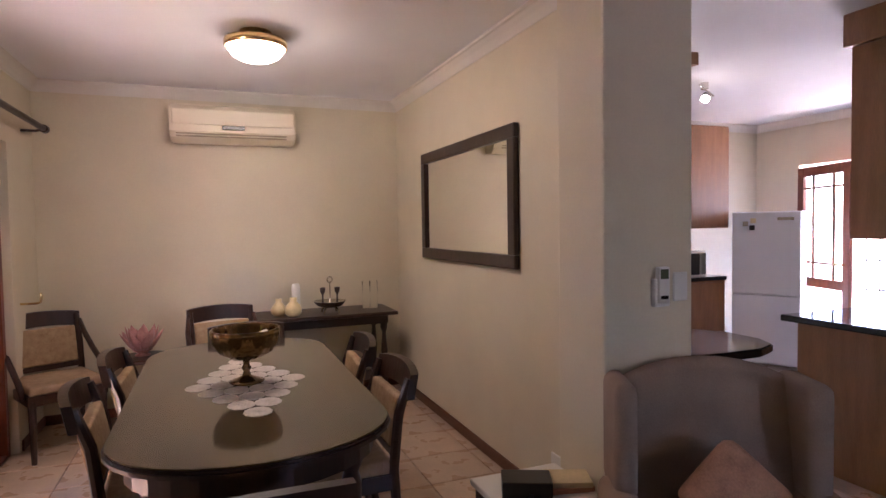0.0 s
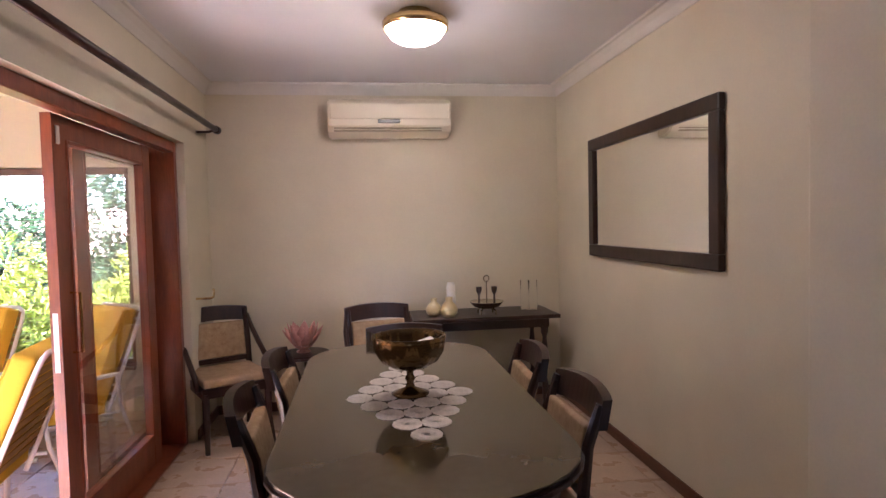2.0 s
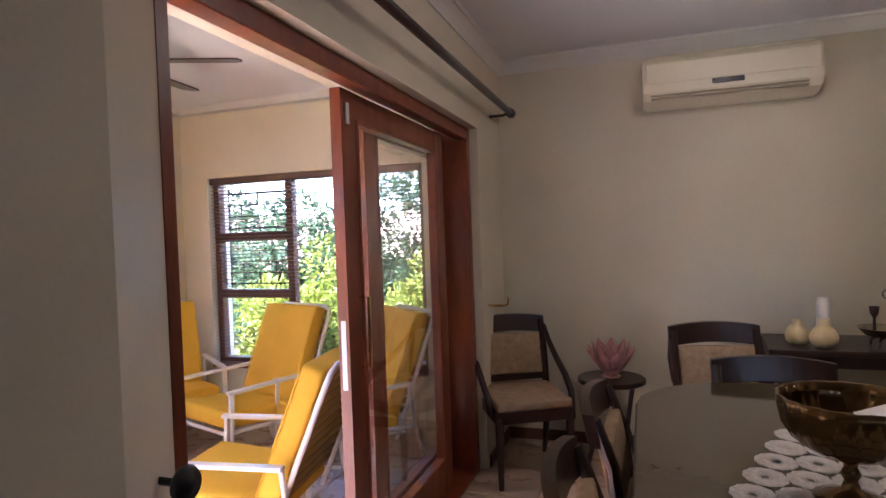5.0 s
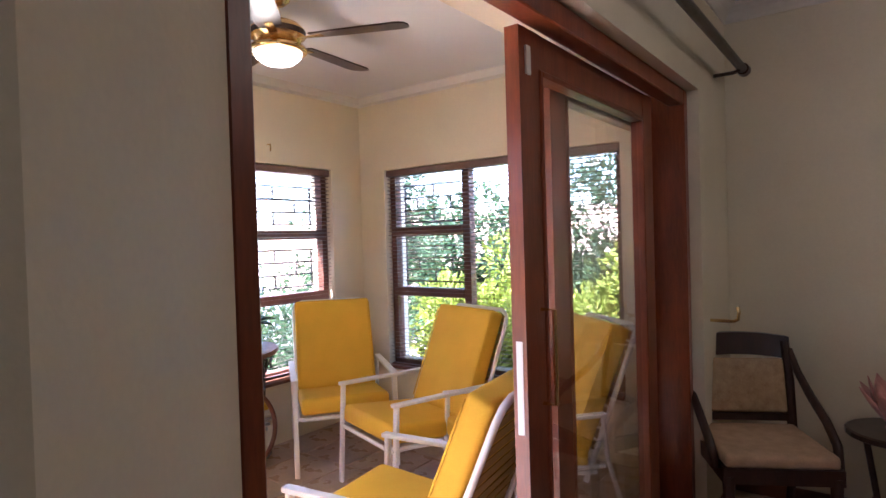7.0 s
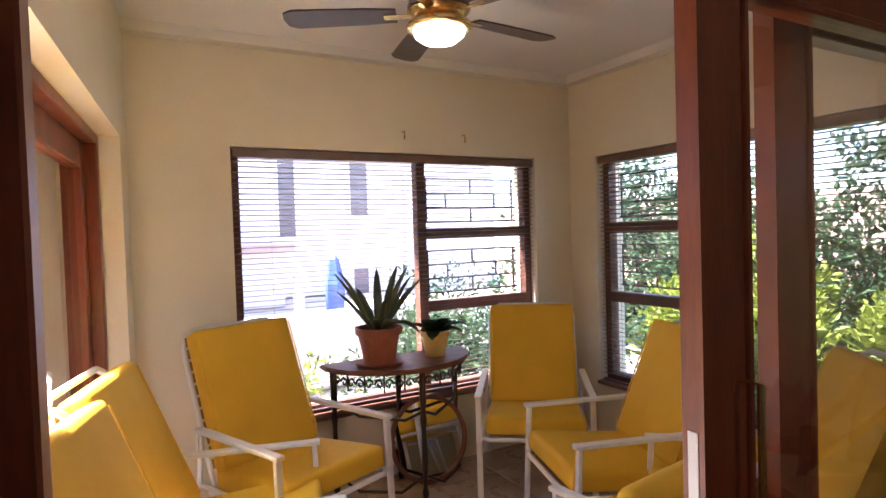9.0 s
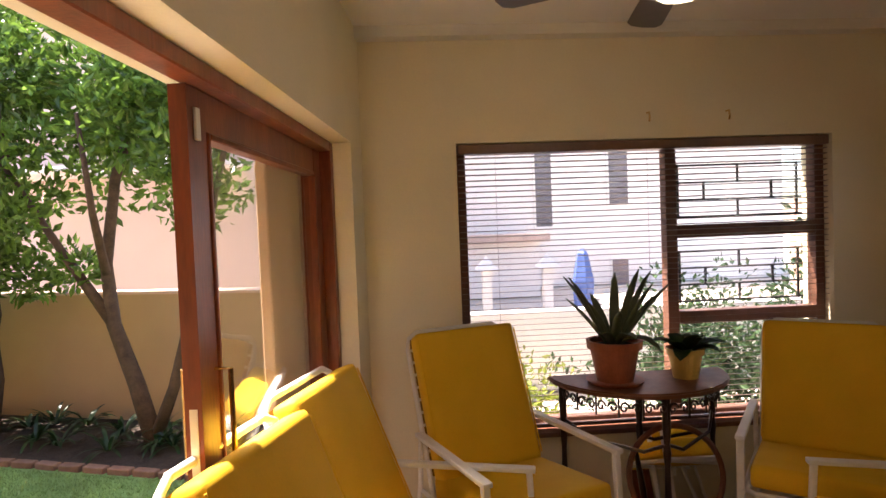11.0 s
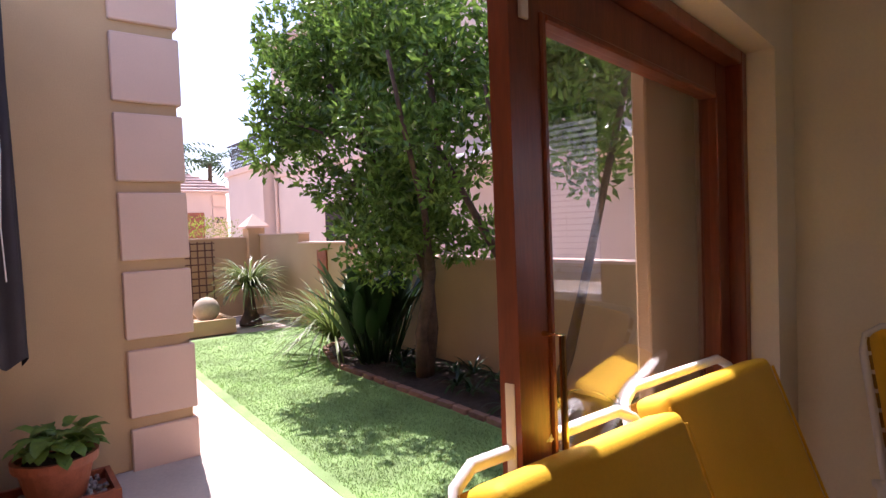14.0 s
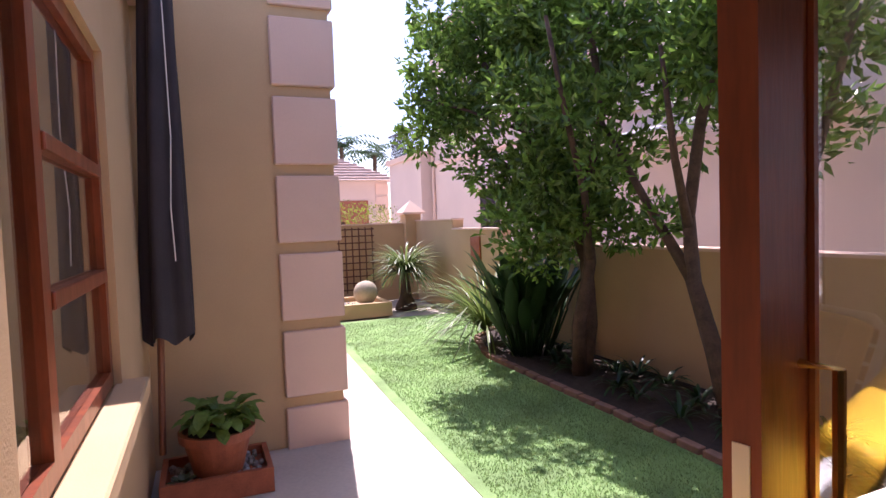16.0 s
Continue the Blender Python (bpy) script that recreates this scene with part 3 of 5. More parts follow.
S = thing("console_table", "long dark wooden console table with turned legs against the wall", "console table", "", "", pose(0.035, 6.98, 0))
part("tabletop", box((-0.57, -0.27, 0.735), (0.57, 0.25, 0.765), 0.008), DARKWOOD, S)
part("apron", boxes(((-0.50, -0.20, 0.66), (0.50, -0.18, 0.7345)), ((-0.50, 0.18, 0.66), (0.50, 0.20, 0.7345)), ((-0.50, -0.18, 0.66), (-0.48, 0.18, 0.7345)), ((0.48, -0.18, 0.66), (0.50, 0.18, 0.7345))), DARKWOOD, S)
for sx in (-1, 1):
    for sy in (-1, 1):
        part("leg", lathe([(0.02, 0), (0.03, 0.04), (0.018, 0.08), (0.026, 0.14), (0.026, 0.22), (0.016, 0.26), (0.03, 0.42), (0.016, 0.58), (0.03, 0.62), (0.03, 0.70)], 10, at=(sx * 0.47, sy * 0.17, 0)), DARKWOOD, S, smooth=True)
part("lower_shelf", box((-0.50, -0.17, 0.17), (0.50, 0.17, 0.19), 0.004, 1), DARKWOOD, S)

M = thing("wall_mirror", "large rectangular mirror in a dark wooden frame on the wall", "mirror", "", "", pose(0.78, 5.715, 1.627))
for a, b in (((-0.035, -0.775, -0.41), (0, 0.775, -0.33)), ((-0.035, -0.775, 0.33), (0, 0.775, 0.41)), ((-0.035, -0.775, -0.33), (0, -0.69, 0.33)), ((-0.035, 0.69, -0.33), (0, 0.775, 0.33))):
    part("frame", box(a, b, 0.008, 2), DARKWOOD, M)
part("mirror_glass", box((-0.016, -0.69, -0.33), (-0.004, 0.69, 0.33)), MIRROR, M)

A = thing("air_conditioner", "cream split air conditioner unit high on the wall", "air conditioner", "", "", pose(-0.628, 7.25, 2.305))
bm = bmesh.new()
prof = ((0, -0.14), (-0.12, -0.145), (-0.20, -0.115), (-0.232, -0.07), (-0.238, 0.02), (-0.228, 0.105), (-0.20, 0.135), (0, 0.145))
ends = [[bm.verts.new((x, y, z)) for y, z in prof] for x in (-0.475, 0.475)]
for k in range(len(prof)):
    bm.faces.new((ends[0][k], ends[1][k], ends[1][(k + 1) % len(prof)], ends[0][(k + 1) % len(prof)]))
bm.faces.new(ends[0])
bm.faces.new(ends[1][::-1])
bmesh.ops.recalc_face_normals(bm, faces=bm.faces[:])
bmesh.ops.bevel(bm, geom=[e for e in bm.edges if abs(e.verts[0].co.x - e.verts[1].co.x) < 1e-6], offset=0.012, segments=2, affect="EDGES")
part("body", bm, ACWHITE, A)
part("front_panel", box((-0.455, -0.247, -0.02), (0.455, -0.236, 0.10), 0.004, 1), ACWHITE, A)
part("display", box((-0.095, -0.2485, -0.052), (0.075, -0.2405, -0.022), 0.003, 1), ACDARK, A, "dark display strip")
for z in (-0.085, -0.105):
    part("louvre", box((-0.43, -0.236, z - 0.006), (0.40, -0.205, z + 0.002), 0.002, 1, pose(0, 0, 0)), SANDSTONE, A)
part("top_grille", box((-0.44, -0.20, 0.139), (0.44, -0.04, 0.147)), ACWHITE, A)

L = thing("ceiling_lamp", "round alabaster ceiling lamp with a brass fretwork band, lit", "lamp", "", "", pose(-0.553, 5.62, H))
part("ceiling_plate", lathe([(0.09, 0.0), (0.09, -0.03), (0.13, -0.04), (0.166, -0.05)], 32), BRASS, L, smooth=True)
bm = bmesh.new()
lathe([(0.172, -0.05), (0.175, -0.065), (0.172, -0.095), (0.166, -0.095), (0.166, -0.05)], 48, 0.012, 24, bm)
part("fretwork_band", bm, BRASS, L, "brass band with leaf pattern", True)
lg = part("glass_bowl", lathe([(0.164, -0.07), (0.158, -0.10), (0.135, -0.135), (0.09, -0.16), (0.04, -0.17), (0.0, -0.172)], 32), LAMPGLASS, L, "glowing alabaster bowl", True)
lg.visible_shadow = False

R = thing("curtain_rod", "long dark wooden curtain rod above the sliding door", "curtain rod", "", "", pose(-1.93, 0, 2.215))
part("rod", bar([(0, 4.1, 0), (0, 7.06, 0)], 0.021, 14), DARKWOOD, R, smooth=True)
part("end_cap", bar([(0, 7.05, 0), (0, 7.10, 0)], [0.029, 0.031], 14), DARKWOOD, R)
for y in (4.4, 6.98):
    part("bracket", bar([(-0.12, y, -0.03), (-0.03, y, -0.03), (0, y, -0.02)], 0.009, 6), DARKWOOD, R)
for y, s in ((4.13, 1), (6.80, -1)):
    K = thing("curtain_holdback", "dark round curtain holdback on the wall beside the sliding door", "curtain hook", "curtain holdbacks", "", pose(-2.05, y, 0.98))
    part("stem", bar([(0, 0, 0), (0.10, 0, 0)], 0.008, 8), IRON if s > 0 else BRASS, K)
    if s > 0:
        part("disc", lathe([(0.0, -0.012), (0.032, -0.012), (0.036, -0.004), (0.03, 0.006), (0.02, 0.004), (0.016, 0.012), (0.0, 0.014)], 20), IRON, K, smooth=True).matrix_basis = pose(0.10, 0, 0, 0, 90, 0)
    else:
        part("hook_arm", bar([(0.10, 0, 0), (0.12, 0, 0.01), (0.125, 0, 0.045), (0.12, 0, 0.07)], 0.008, 8), BRASS, K)

# lotus bowl on a small round table
P = thing("side_table", "small dark round wooden side table against the wall", "side table", "", "", pose(-1.33, 6.93, 0))
part("tabletop", lathe([(0.19, 0.50), (0.20, 0.505), (0.20, 0.525), (0.19, 0.53)], 24), DARKWOOD, P)
for k in range(3):
    a = radians(90 + 120 * k)
    part("leg", bar([(0.14 * math.cos(a), 0.14 * math.sin(a), 0.50), (0.10 * math.cos(a), 0.10 * math.sin(a), 0.25), (0.17 * math.cos(a), 0.17 * math.sin(a), 0)], 0.014, 6), DARKWOOD, P)
Q = thing("lotus_bowl", "pink glass lotus flower bowl on the side table", "bowl", "", "", pose(-1.33, 6.93, 0.532))
part("base", lathe([(0.05, 0), (0.055, 0.01), (0.03, 0.02), (0.06, 0.04), (0.07, 0.05)], 16), PINKGLASS, Q, smooth=True)
bm = bmesh.new()
for ring, (n, lean, ln) in enumerate(((8, 0.32, 0.20), (8, 0.62, 0.17))):
    for k in range(n):
        a = 2 * math.pi * (k + 0.5 * ring) / n
        o = Vector((math.cos(a), math.sin(a), 0))
        t = Vector((-math.sin(a), math.cos(a), 0))
        rows = []
        for i in range(6):
            f = i / 5
            c = o * (0.05 + ln * lean * f) + Vector((0, 0, 0.04 + ln * f * (1 - 0.25 * lean)))
            w = 0.045 * math.sin(math.pi * (0.2 + 0.8 * f)) ** 0.8 if f < 1 else 0.001
            rows.append([bm.verts.new(c - t * w - o * w * 0.4 * 0), bm.verts.new(c + o * w * 0.35), bm.verts.new(c + t * w)])
        for p, q in zip(rows, rows[1:]):
            bm.faces.new((p[0], p[1], q[1], q[0]))
            bm.faces.new((p[1], p[2], q[2], q[1]))
pet = part("petals", bm, PINKGLASS, Q, "pink frosted glass petals", True)
pet.modifiers.new("thick", "SOLIDIFY").thickness = 0.004

# bowl and doily on the table
D = tagged(new("lace_doily"), "white crochet doily of joined rosettes lying on the table", "doily")
D.matrix_basis = pose(-0.69, 4.84, 0.7702, 0, 0, 2)
rosette = None
for row in range(-4, 5):
    n = 5 - abs(row)
    for i in range(n):
        if rosette is None:
            rosette = part("rosette", lathe([(0.010, 0.0), (0.014, 0.003), (0.020, 0.001), (0.032, 0.0035), (0.044, 0.002), (0.051, 0.003), (0.054, 0.0)], 24, 0.03, 12), LACE, D)
            o = rosette
        else:
            o = new("rosette", rosette.data)
            o.parent = D
        o.matrix_basis = Matrix.Translation(((i - (n - 1) / 2) * 0.103, row * 0.116, 0.0003 * ((i + row) % 2))) @ Matrix.Diagonal((1, 1.12, 1, 1))
B = thing("glass_compote", "fluted amber glass compote bowl on a foot, on the doily", "bowl", "", "", pose(-0.69, 4.84, 0.775))
part("foot", lathe([(0.075, 0), (0.078, 0.006), (0.05, 0.016), (0.02, 0.03), (0.014, 0.05), (0.022, 0.065), (0.014, 0.08), (0.016, 0.095), (0.03, 0.105)], 28), GOLDGLASS, B, smooth=True)
bm = lathe([(0.028, 0.10), (0.07, 0.112), (0.115, 0.14), (0.14, 0.18), (0.148, 0.225), (0.15, 0.245), (0.144, 0.245), (0.142, 0.22), (0.132, 0.182), (0.108, 0.148), (0.06, 0.122), (0.0, 0.116)], 72, 0.022, 18)
part("bowl", bm, GOLDGLASS, B, "fluted amber glass", True)
C = tagged(part("folded_card", box((-0.045, -0.03, 0), (0.045, 0.03, 0.002)), WHITECERAMIC), "white folded card lying in the glass bowl", "card")
C.matrix_basis = pose(-0.63, 4.83, 0.985, 12, -14, 15)

# things on the console
def vase(x, y, s, material, label, profile):
    v = tagged(part("vase", lathe([(r * s, z * s) for r, z in profile], 24), material, None, "", True), label, "vase")
    v.matrix_basis = pose(x, y, 0.7655)
    return v


JUG = [(0.035, 0), (0.055, 0.02), (0.06, 0.05), (0.045, 0.08), (0.022, 0.105), (0.026, 0.13), (0.02, 0.13), (0.016, 0.105), (0.0, 0.10)]
vase(-0.34, 6.90, 1.05, CREAMCERAMIC, "small cream glazed jug on the console table", JUG)
vase(-0.235, 6.82, 1.15, CREAMCERAMIC, "small yellow glazed jug on the console table", JUG)
vase(-0.19, 7.00, 0.95, WHITECERAMIC, "white ceramic candle jar on the console table", [(0.035, 0), (0.037, 0.06), (0.037, 0.22), (0.028, 0.255), (0.0, 0.256)])
U = thing("cruet_stand", "silver cruet stand with loop handle on the console table", "cruet stand", "", "", pose(0.07, 6.88, 0.7655))
part("dish", lathe([(0.05, 0.045), (0.10, 0.06), (0.13, 0.095), (0.135, 0.10), (0.128, 0.10), (0.09, 0.066), (0.0, 0.055)], 28, 0.02, 8), CHROME, U, smooth=True)
part("handle", bar([(0, 0, 0.05), (0, 0, 0.24), (0.0, 0, 0.25)] + [(0.022 * math.sin(a), 0, 0.275 - 0.024 * math.cos(a)) for a in [k * math.pi / 6 for k in range(13)]], 0.0045, 6), CHROME, U)
for sx in (-1, 1):
    part("cup", lathe([(0.012, 0.06), (0.008, 0.10), (0.007, 0.15), (0.02, 0.175), (0.024, 0.21), (0.02, 0.21), (0.0, 0.18)], 12, at=(sx * 0.06, 0, 0)), DARKWOOD, U, smooth=True)
for k in range(4):
    a = radians(45 + 90 * k)
    part("foot", bar([(0.05 * math.cos(a), 0.05 * math.sin(a), 0.05), (0.08 * math.cos(a), 0.08 * math.sin(a), 0.03), (0.085 * math.cos(a), 0.085 * math.sin(a), 0.0)], 0.007, 6), CHROME, U)
for x, y in ((0.40, 6.98), (0.46, 6.95)):
    g = tagged(part("glass_cylinder", lathe([(0.0, 0.003), (0.033, 0.004), (0.033, 0.24)], 24), CLEAR, None, "", True), "clear glass candle cylinder on the console table", "vase", "glass cylinders")
    g.matrix_basis = pose(x, y, 0.7655)
    g.visible_shadow = False
REM = thing("ac_remote", "white remote control in its wall holder", "remote control", "", "", pose(0.74, 3.80, 1.23))
part("holder", box((-0.04, -0.024, -0.075), (0.03, 0, 0.03), 0.005, 2), WHITECERAMIC, REM)
part("remote", box((-0.03, -0.034, -0.06), (0.02, -0.012, 0.075), 0.005, 2), WHITECERAMIC, REM)
part("screen", box((-0.023, -0.0352, 0.03), (0.013, -0.0342, 0.066)), LEAFGREY, REM, "grey display")
part("button", box((-0.022, -0.0352, -0.045), (0.012, -0.0342, -0.032)), ACDARK, REM)
SW = tagged(part("wall_switch", box((0.80, 3.79, 1.17), (0.87, 3.80, 1.28), 0.004, 1), WHITECERAMIC), "white wall switch plate on the pier", "switch")
SK = tagged(part("wall_socket", box((0.77, 4.50, 0.22), (0.78, 4.62, 0.30), 0.003, 1), WHITECERAMIC), "white wall socket above the skirting", "socket")

# wing chair
W = thing("wing_chair", "beige velour wing chair with rounded back beside the pier", "armchair", "", "", pose(0.66, 3.36, 0, 0, 0, -116) @ Matrix.Diagonal((0.86, 0.86, 0.97, 1)))
part("seat_cushion", box((-0.30, -0.29, 0.30), (0.32, 0.29, 0.46), 0.05, 3), VELOUR, W, smooth=True)
part("base", box((-0.34, -0.36, 0.08), (0.32, 0.36, 0.30), 0.03, 2), VELOUR, W)
bm = bmesh.new()
rows = []
for k in range(15):
    f = -1 + 2 * k / 14
    top = 1.02 - 0.085 * abs(f) ** 2.2
    y = 0.36 * f
    rows.append([bm.verts.new((x + 0.02 * f * f, y, z)) for x, z in ((-0.26, 0.40), (-0.31, 0.70), (-0.36, top - 0.04), (-0.39, top), (-0.44, top - 0.02), (-0.47, top - 0.08), (-0.44, 0.35))])
for a, b in zip(rows, rows[1:]):
    for k in range(6):
        bm.faces.new((a[k], a[k + 1], b[k + 1], b[k]))
    bm.faces.new((a[6], a[0], b[0], b[6]))
bm.faces.new(rows[0][::-1])
bm.faces.new(rows[-1])
bmesh.ops.recalc_face_normals(bm, faces=bm.faces[:])
part("backrest", bm, VELOUR, W, smooth=True)
for s in (-1, 1):
    w = part("wing", box((-0.44, s * 0.36 - 0.045, 0.55), (-0.14, s * 0.36 + 0.045, 0.965), 0.042, 3), VELOUR, W, smooth=True)
    part("arm", box((-0.34, s * 0.38 - 0.07, 0.30), (0.30, s * 0.38 + 0.07, 0.60), 0.06, 3), VELOUR, W, smooth=True)
    part("foot", box((0.22, s * 0.30 - 0.025, 0), (0.27, s * 0.30 + 0.025, 0.08)), DARKWOOD, W)
    part("foot", box((-0.30, s * 0.30 - 0.025, 0), (-0.25, s * 0.30 + 0.025, 0.08)), DARKWOOD, W)
part("arm_cover", box((-0.02, -0.455, 0.59), (0.26, -0.31, 0.606), 0.007, 2), LACE, W, "white lace arm cover")
cu = tagged(part("cushion", box((-0.045, -0.13, -0.13), (0.045, 0.13, 0.13), 0.04, 3), PEACH, None, "", True), "peach patterned scatter cushion leaning in the wing chair", "cushion")
cu.matrix_basis = pose(0.70, 3.42, 0.60, 0, 0, -116) @ pose(0, 0, 0, 0, -18, 0) @ pose(0, 0, 0, 45, 0, 0)

ST = thing("lamp_table", "small white topped side table beside the wing chair", "side table", "", "", pose(0.27, 3.93, 0))
part("tabletop", box((-0.19, -0.17, 0.47), (0.19, 0.16, 0.495), 0.004, 1), WHITECERAMIC, ST)
for sx in (-1, 1):
    for sy in (-1, 1):
        part("leg", box((sx * 0.16 - 0.02, sy * 0.13 - 0.04, 0), (sx * 0.16 + 0.02, sy * 0.13 - 0.0, 0.47)), DARKWOOD, ST)
bk = tagged(part("box", box((-0.09, -0.06, 0), (0.09, 0.06, 0.06), 0.006, 2), ACDARK), "dark patterned keepsake box on the side table", "box")
bk.matrix_basis = pose(0.22, 3.90, 0.4955, 0, 0, -25)
for z, c, r in ((0.0, PEACH, -12), (0.0202, CREAMCERAMIC, -22)):
    b = tagged(part("book", box((-0.08, -0.06, 0), (0.08, 0.06, 0.02), 0.002, 1), c), "orange covered book lying on the side table", "book", "books on the side table")
    b.matrix_basis = pose(0.385, 3.88, 0.4955 + z, 0, 0, r)

# ---- kitchen ----
KP = thing("kitchen_peninsula", "oak kitchen peninsula cabinet", "cabinet", "", "", pose(2.45, 0, 0))
part("body", box((0.03, 2.6, 0.0), (0.60, 4.52, 0.86)), OAK, KP)
part("end_panel", box((0.0, 2.6, 0.0), (0.0295, 4.54, 0.86), 0.003, 1), OAK, KP)
kt = tagged(part("worktop", box((2.38, 2.6, 0.8605), (3.12, 4.60, 0.90), 0.008, 2), GRANITE), "polished black granite worktop on the peninsula", "worktop")
UC = thing("hanging_cabinet", "oak cabinet hung above the kitchen peninsula", "cabinet")
part("body", box((2.5, 2.6, 1.36), (2.85, 4.27, 2.42), 0.004, 1), OAK, UC)
part("cornice_board", box((2.47, 2.6, 2.42), (2.88, 4.30, H), 0.004, 1), OAK, UC)
BC = thing("breakfast_counter", "low counter with black granite top behind the pier", "counter")
part("top", slab([(0.925, 3.95), (1.45, 3.95), (1.58, 4.0), (1.64, 4.12), (1.64, 4.32), (1.56, 4.45), (1.4, 4.5), (0.925, 4.5)], 0.86, 0.90, 0.006), GRANITE, BC)
part("panel", box((0.925, 4.1, 0), (1.35, 4.4, 0.8595)), OAK, BC)
OS = thing("overhead_shelf", "oak overhead shelf fixed to the pier", "shelf")
part("shelf_board", box((0.905, 3.9, 2.50), (1.16, 4.35, H - 0.002)), OAK, OS)
part("shelf_board", box((0.905, 3.95, 2.12), (1.08, 4.35, 2.17)), OAK, OS)
part("back_board", box((0.921, 4.35, 2.12), (1.0, 4.37, H - 0.002)), OAK, OS)
TC = thing("tall_cabinet", "tall oak kitchen cabinet beside the fridge", "cabinet")
part("body", box((2.6, 6.65, 1.40), (4.2, 7.25, 2.45), 0.004, 1), OAK, TC)
part("door", box((2.62, 6.628, 1.42), (3.36, 6.649, 2.43), 0.003, 1), OAK, TC)
part("door", box((3.40, 6.628, 1.42), (4.18, 6.649, 2.43), 0.003, 1), OAK, TC)
LC = thing("base_cabinet", "oak kitchen base cabinet under a black worktop", "cabinet")
part("body", box((1.2, 6.65, 0), (4.15, 7.25, 0.86)), OAK, LC)
part("door", box((3.30, 6.63, 0.1), (4.12, 6.6495, 0.84), 0.003, 1), OAK, LC)
tagged(part("worktop", box((1.2, 6.62, 0.8605), (4.15, 7.25, 0.90), 0.006, 1), GRANITE), "black granite worktop along the kitchen wall", "worktop")
MW = thing("microwave_oven", "small dark microwave oven on the kitchen worktop", "microwave", "", "", pose(3.75, 6.9, 0.9005))
part("case", box((-0.22, -0.18, 0), (0.22, 0.18, 0.26), 0.006, 1), WHITECERAMIC, MW)
part("door", box((-0.21, -0.19, 0.02), (0.12, -0.181, 0.24)), ACDARK, MW)
part("keypad", box((0.13, -0.186, 0.02), (0.21, -0.1805, 0.24)), CHROME, MW)
jr = tagged(part("enamel_pot", lathe([(0.10, 0), (0.12, 0.03), (0.12, 0.16), (0.10, 0.19), (0.03, 0.21), (0.025, 0.235), (0, 0.24)], 20), WHITECERAMIC, None, "", True), "pale round lidded pot on the microwave", "pot")
jr.matrix_basis = pose(3.75, 6.9, 1.161)
FR = thing("fridge_freezer", "white two-door fridge freezer with magnets", "fridge", "", "", pose(4.52, 6.42, 0, 0, 0, -58))
part("body", box((-0.30, -0.26, 0.03), (0.30, 0.30, 1.56), 0.012, 2), FRIDGE, FR)
part("upper_door", box((-0.30, -0.315, 0.74), (0.30, -0.262, 1.555), 0.012, 2), FRIDGE, FR)
part("lower_door", box((-0.30, -0.315, 0.05), (0.30, -0.262, 0.728), 0.012, 2), FRIDGE, FR)
part("badge", box((0.10, -0.319, 1.47), (0.24, -0.3152, 1.50)), CHROME, FR)
for x, z, c in ((-0.18, 1.44, CHROME), (-0.11, 1.47, CREAMCERAMIC), (-0.12, 1.40, ACDARK)):
    part("magnet", box((x - 0.025, -0.319, z - 0.025), (x + 0.025, -0.3152, z + 0.025), 0.002, 1), c, FR)
KD = thing("door_3", "open red wooden kitchen back door with glass panes", "door", "", "structure", pose(5.28, 6.68, 0, 0, 0, -110.5))
part("stile", box((0, -0.02, 0.01), (0.10, 0.02, 2.04), 0.003, 1), MAHOGANY, KD)
part("stile", box((0.72, -0.02, 0.01), (0.82, 0.02, 2.04), 0.003, 1), MAHOGANY, KD)
for z0, z1 in ((0.01, 0.22), (0.75, 0.85), (1.94, 2.04)):
    part("rail", box((0.10, -0.019, z0), (0.72, 0.019, z1), 0.003, 1), MAHOGANY, KD)
for x in (0.25, 0.57):
    part("glazing_bar", box((x - 0.012, -0.012, 0.85), (x + 0.012, 0.012, 1.94)), MAHOGANY, KD)
for z in (1.0, 1.8):
    part("glazing_bar", box((0.10, -0.011, z), (0.72, 0.011, z + 0.024)), MAHOGANY, KD)
pn = part("pane", box((0.10, -0.003, 0.85), (0.72, 0.003, 1.94)), PANE, KD)
pn.visible_shadow = False
part("lever_handle", bar([(0.76, -0.02, 1.02), (0.76, -0.06, 1.02), (0.66, -0.06, 1.02)], 0.009, 6), BRASS, KD)
SG = thing("security_gate", "black iron security gate in the kitchen door opening", "gate", "", "", pose(5.42, 5.22, 0))
for k in range(7):
    part("upright", bar([(0, 0.04 + k * 0.13, 0.03), (0, 0.04 + k * 0.13, 2.0)], 0.008, 6), IRON, SG)
for z in (0.06, 0.75, 1.05, 1.5, 1.98):
    part("crossbar", bar([(0, 0.02, z), (0, 0.85, z)], 0.009, 6), IRON, SG)
TS = thing("track_spotlight", "chrome ceiling spotlight in the kitchen, lit", "lamp", "", "", pose(2.95, 5.75, H))
part("mount", bar([(0, 0, 0), (0, 0, -0.05)], 0.03, 12), CHROME, TS)
part("rail", bar([(-0.15, -0.1, -0.05), (0.2, 0.1, -0.07)], 0.008, 6), CHROME, TS)
sh = part("spot_head", lathe([(0.015, 0.0), (0.03, 0.02), (0.042, 0.08), (0.038, 0.08), (0.0, 0.06)], 16), CHROME, TS, smooth=True)
sh.matrix_basis = pose(0.02, 0, -0.09, 130, 0, -55)
bl = part("bulb", lathe([(0.035, 0.072), (0.025, 0.088), (0.0, 0.092)], 12), SPOTGLASS, sh, "glowing bulb")
bl.visible_shadow = False

# ---- sunroom furniture ----


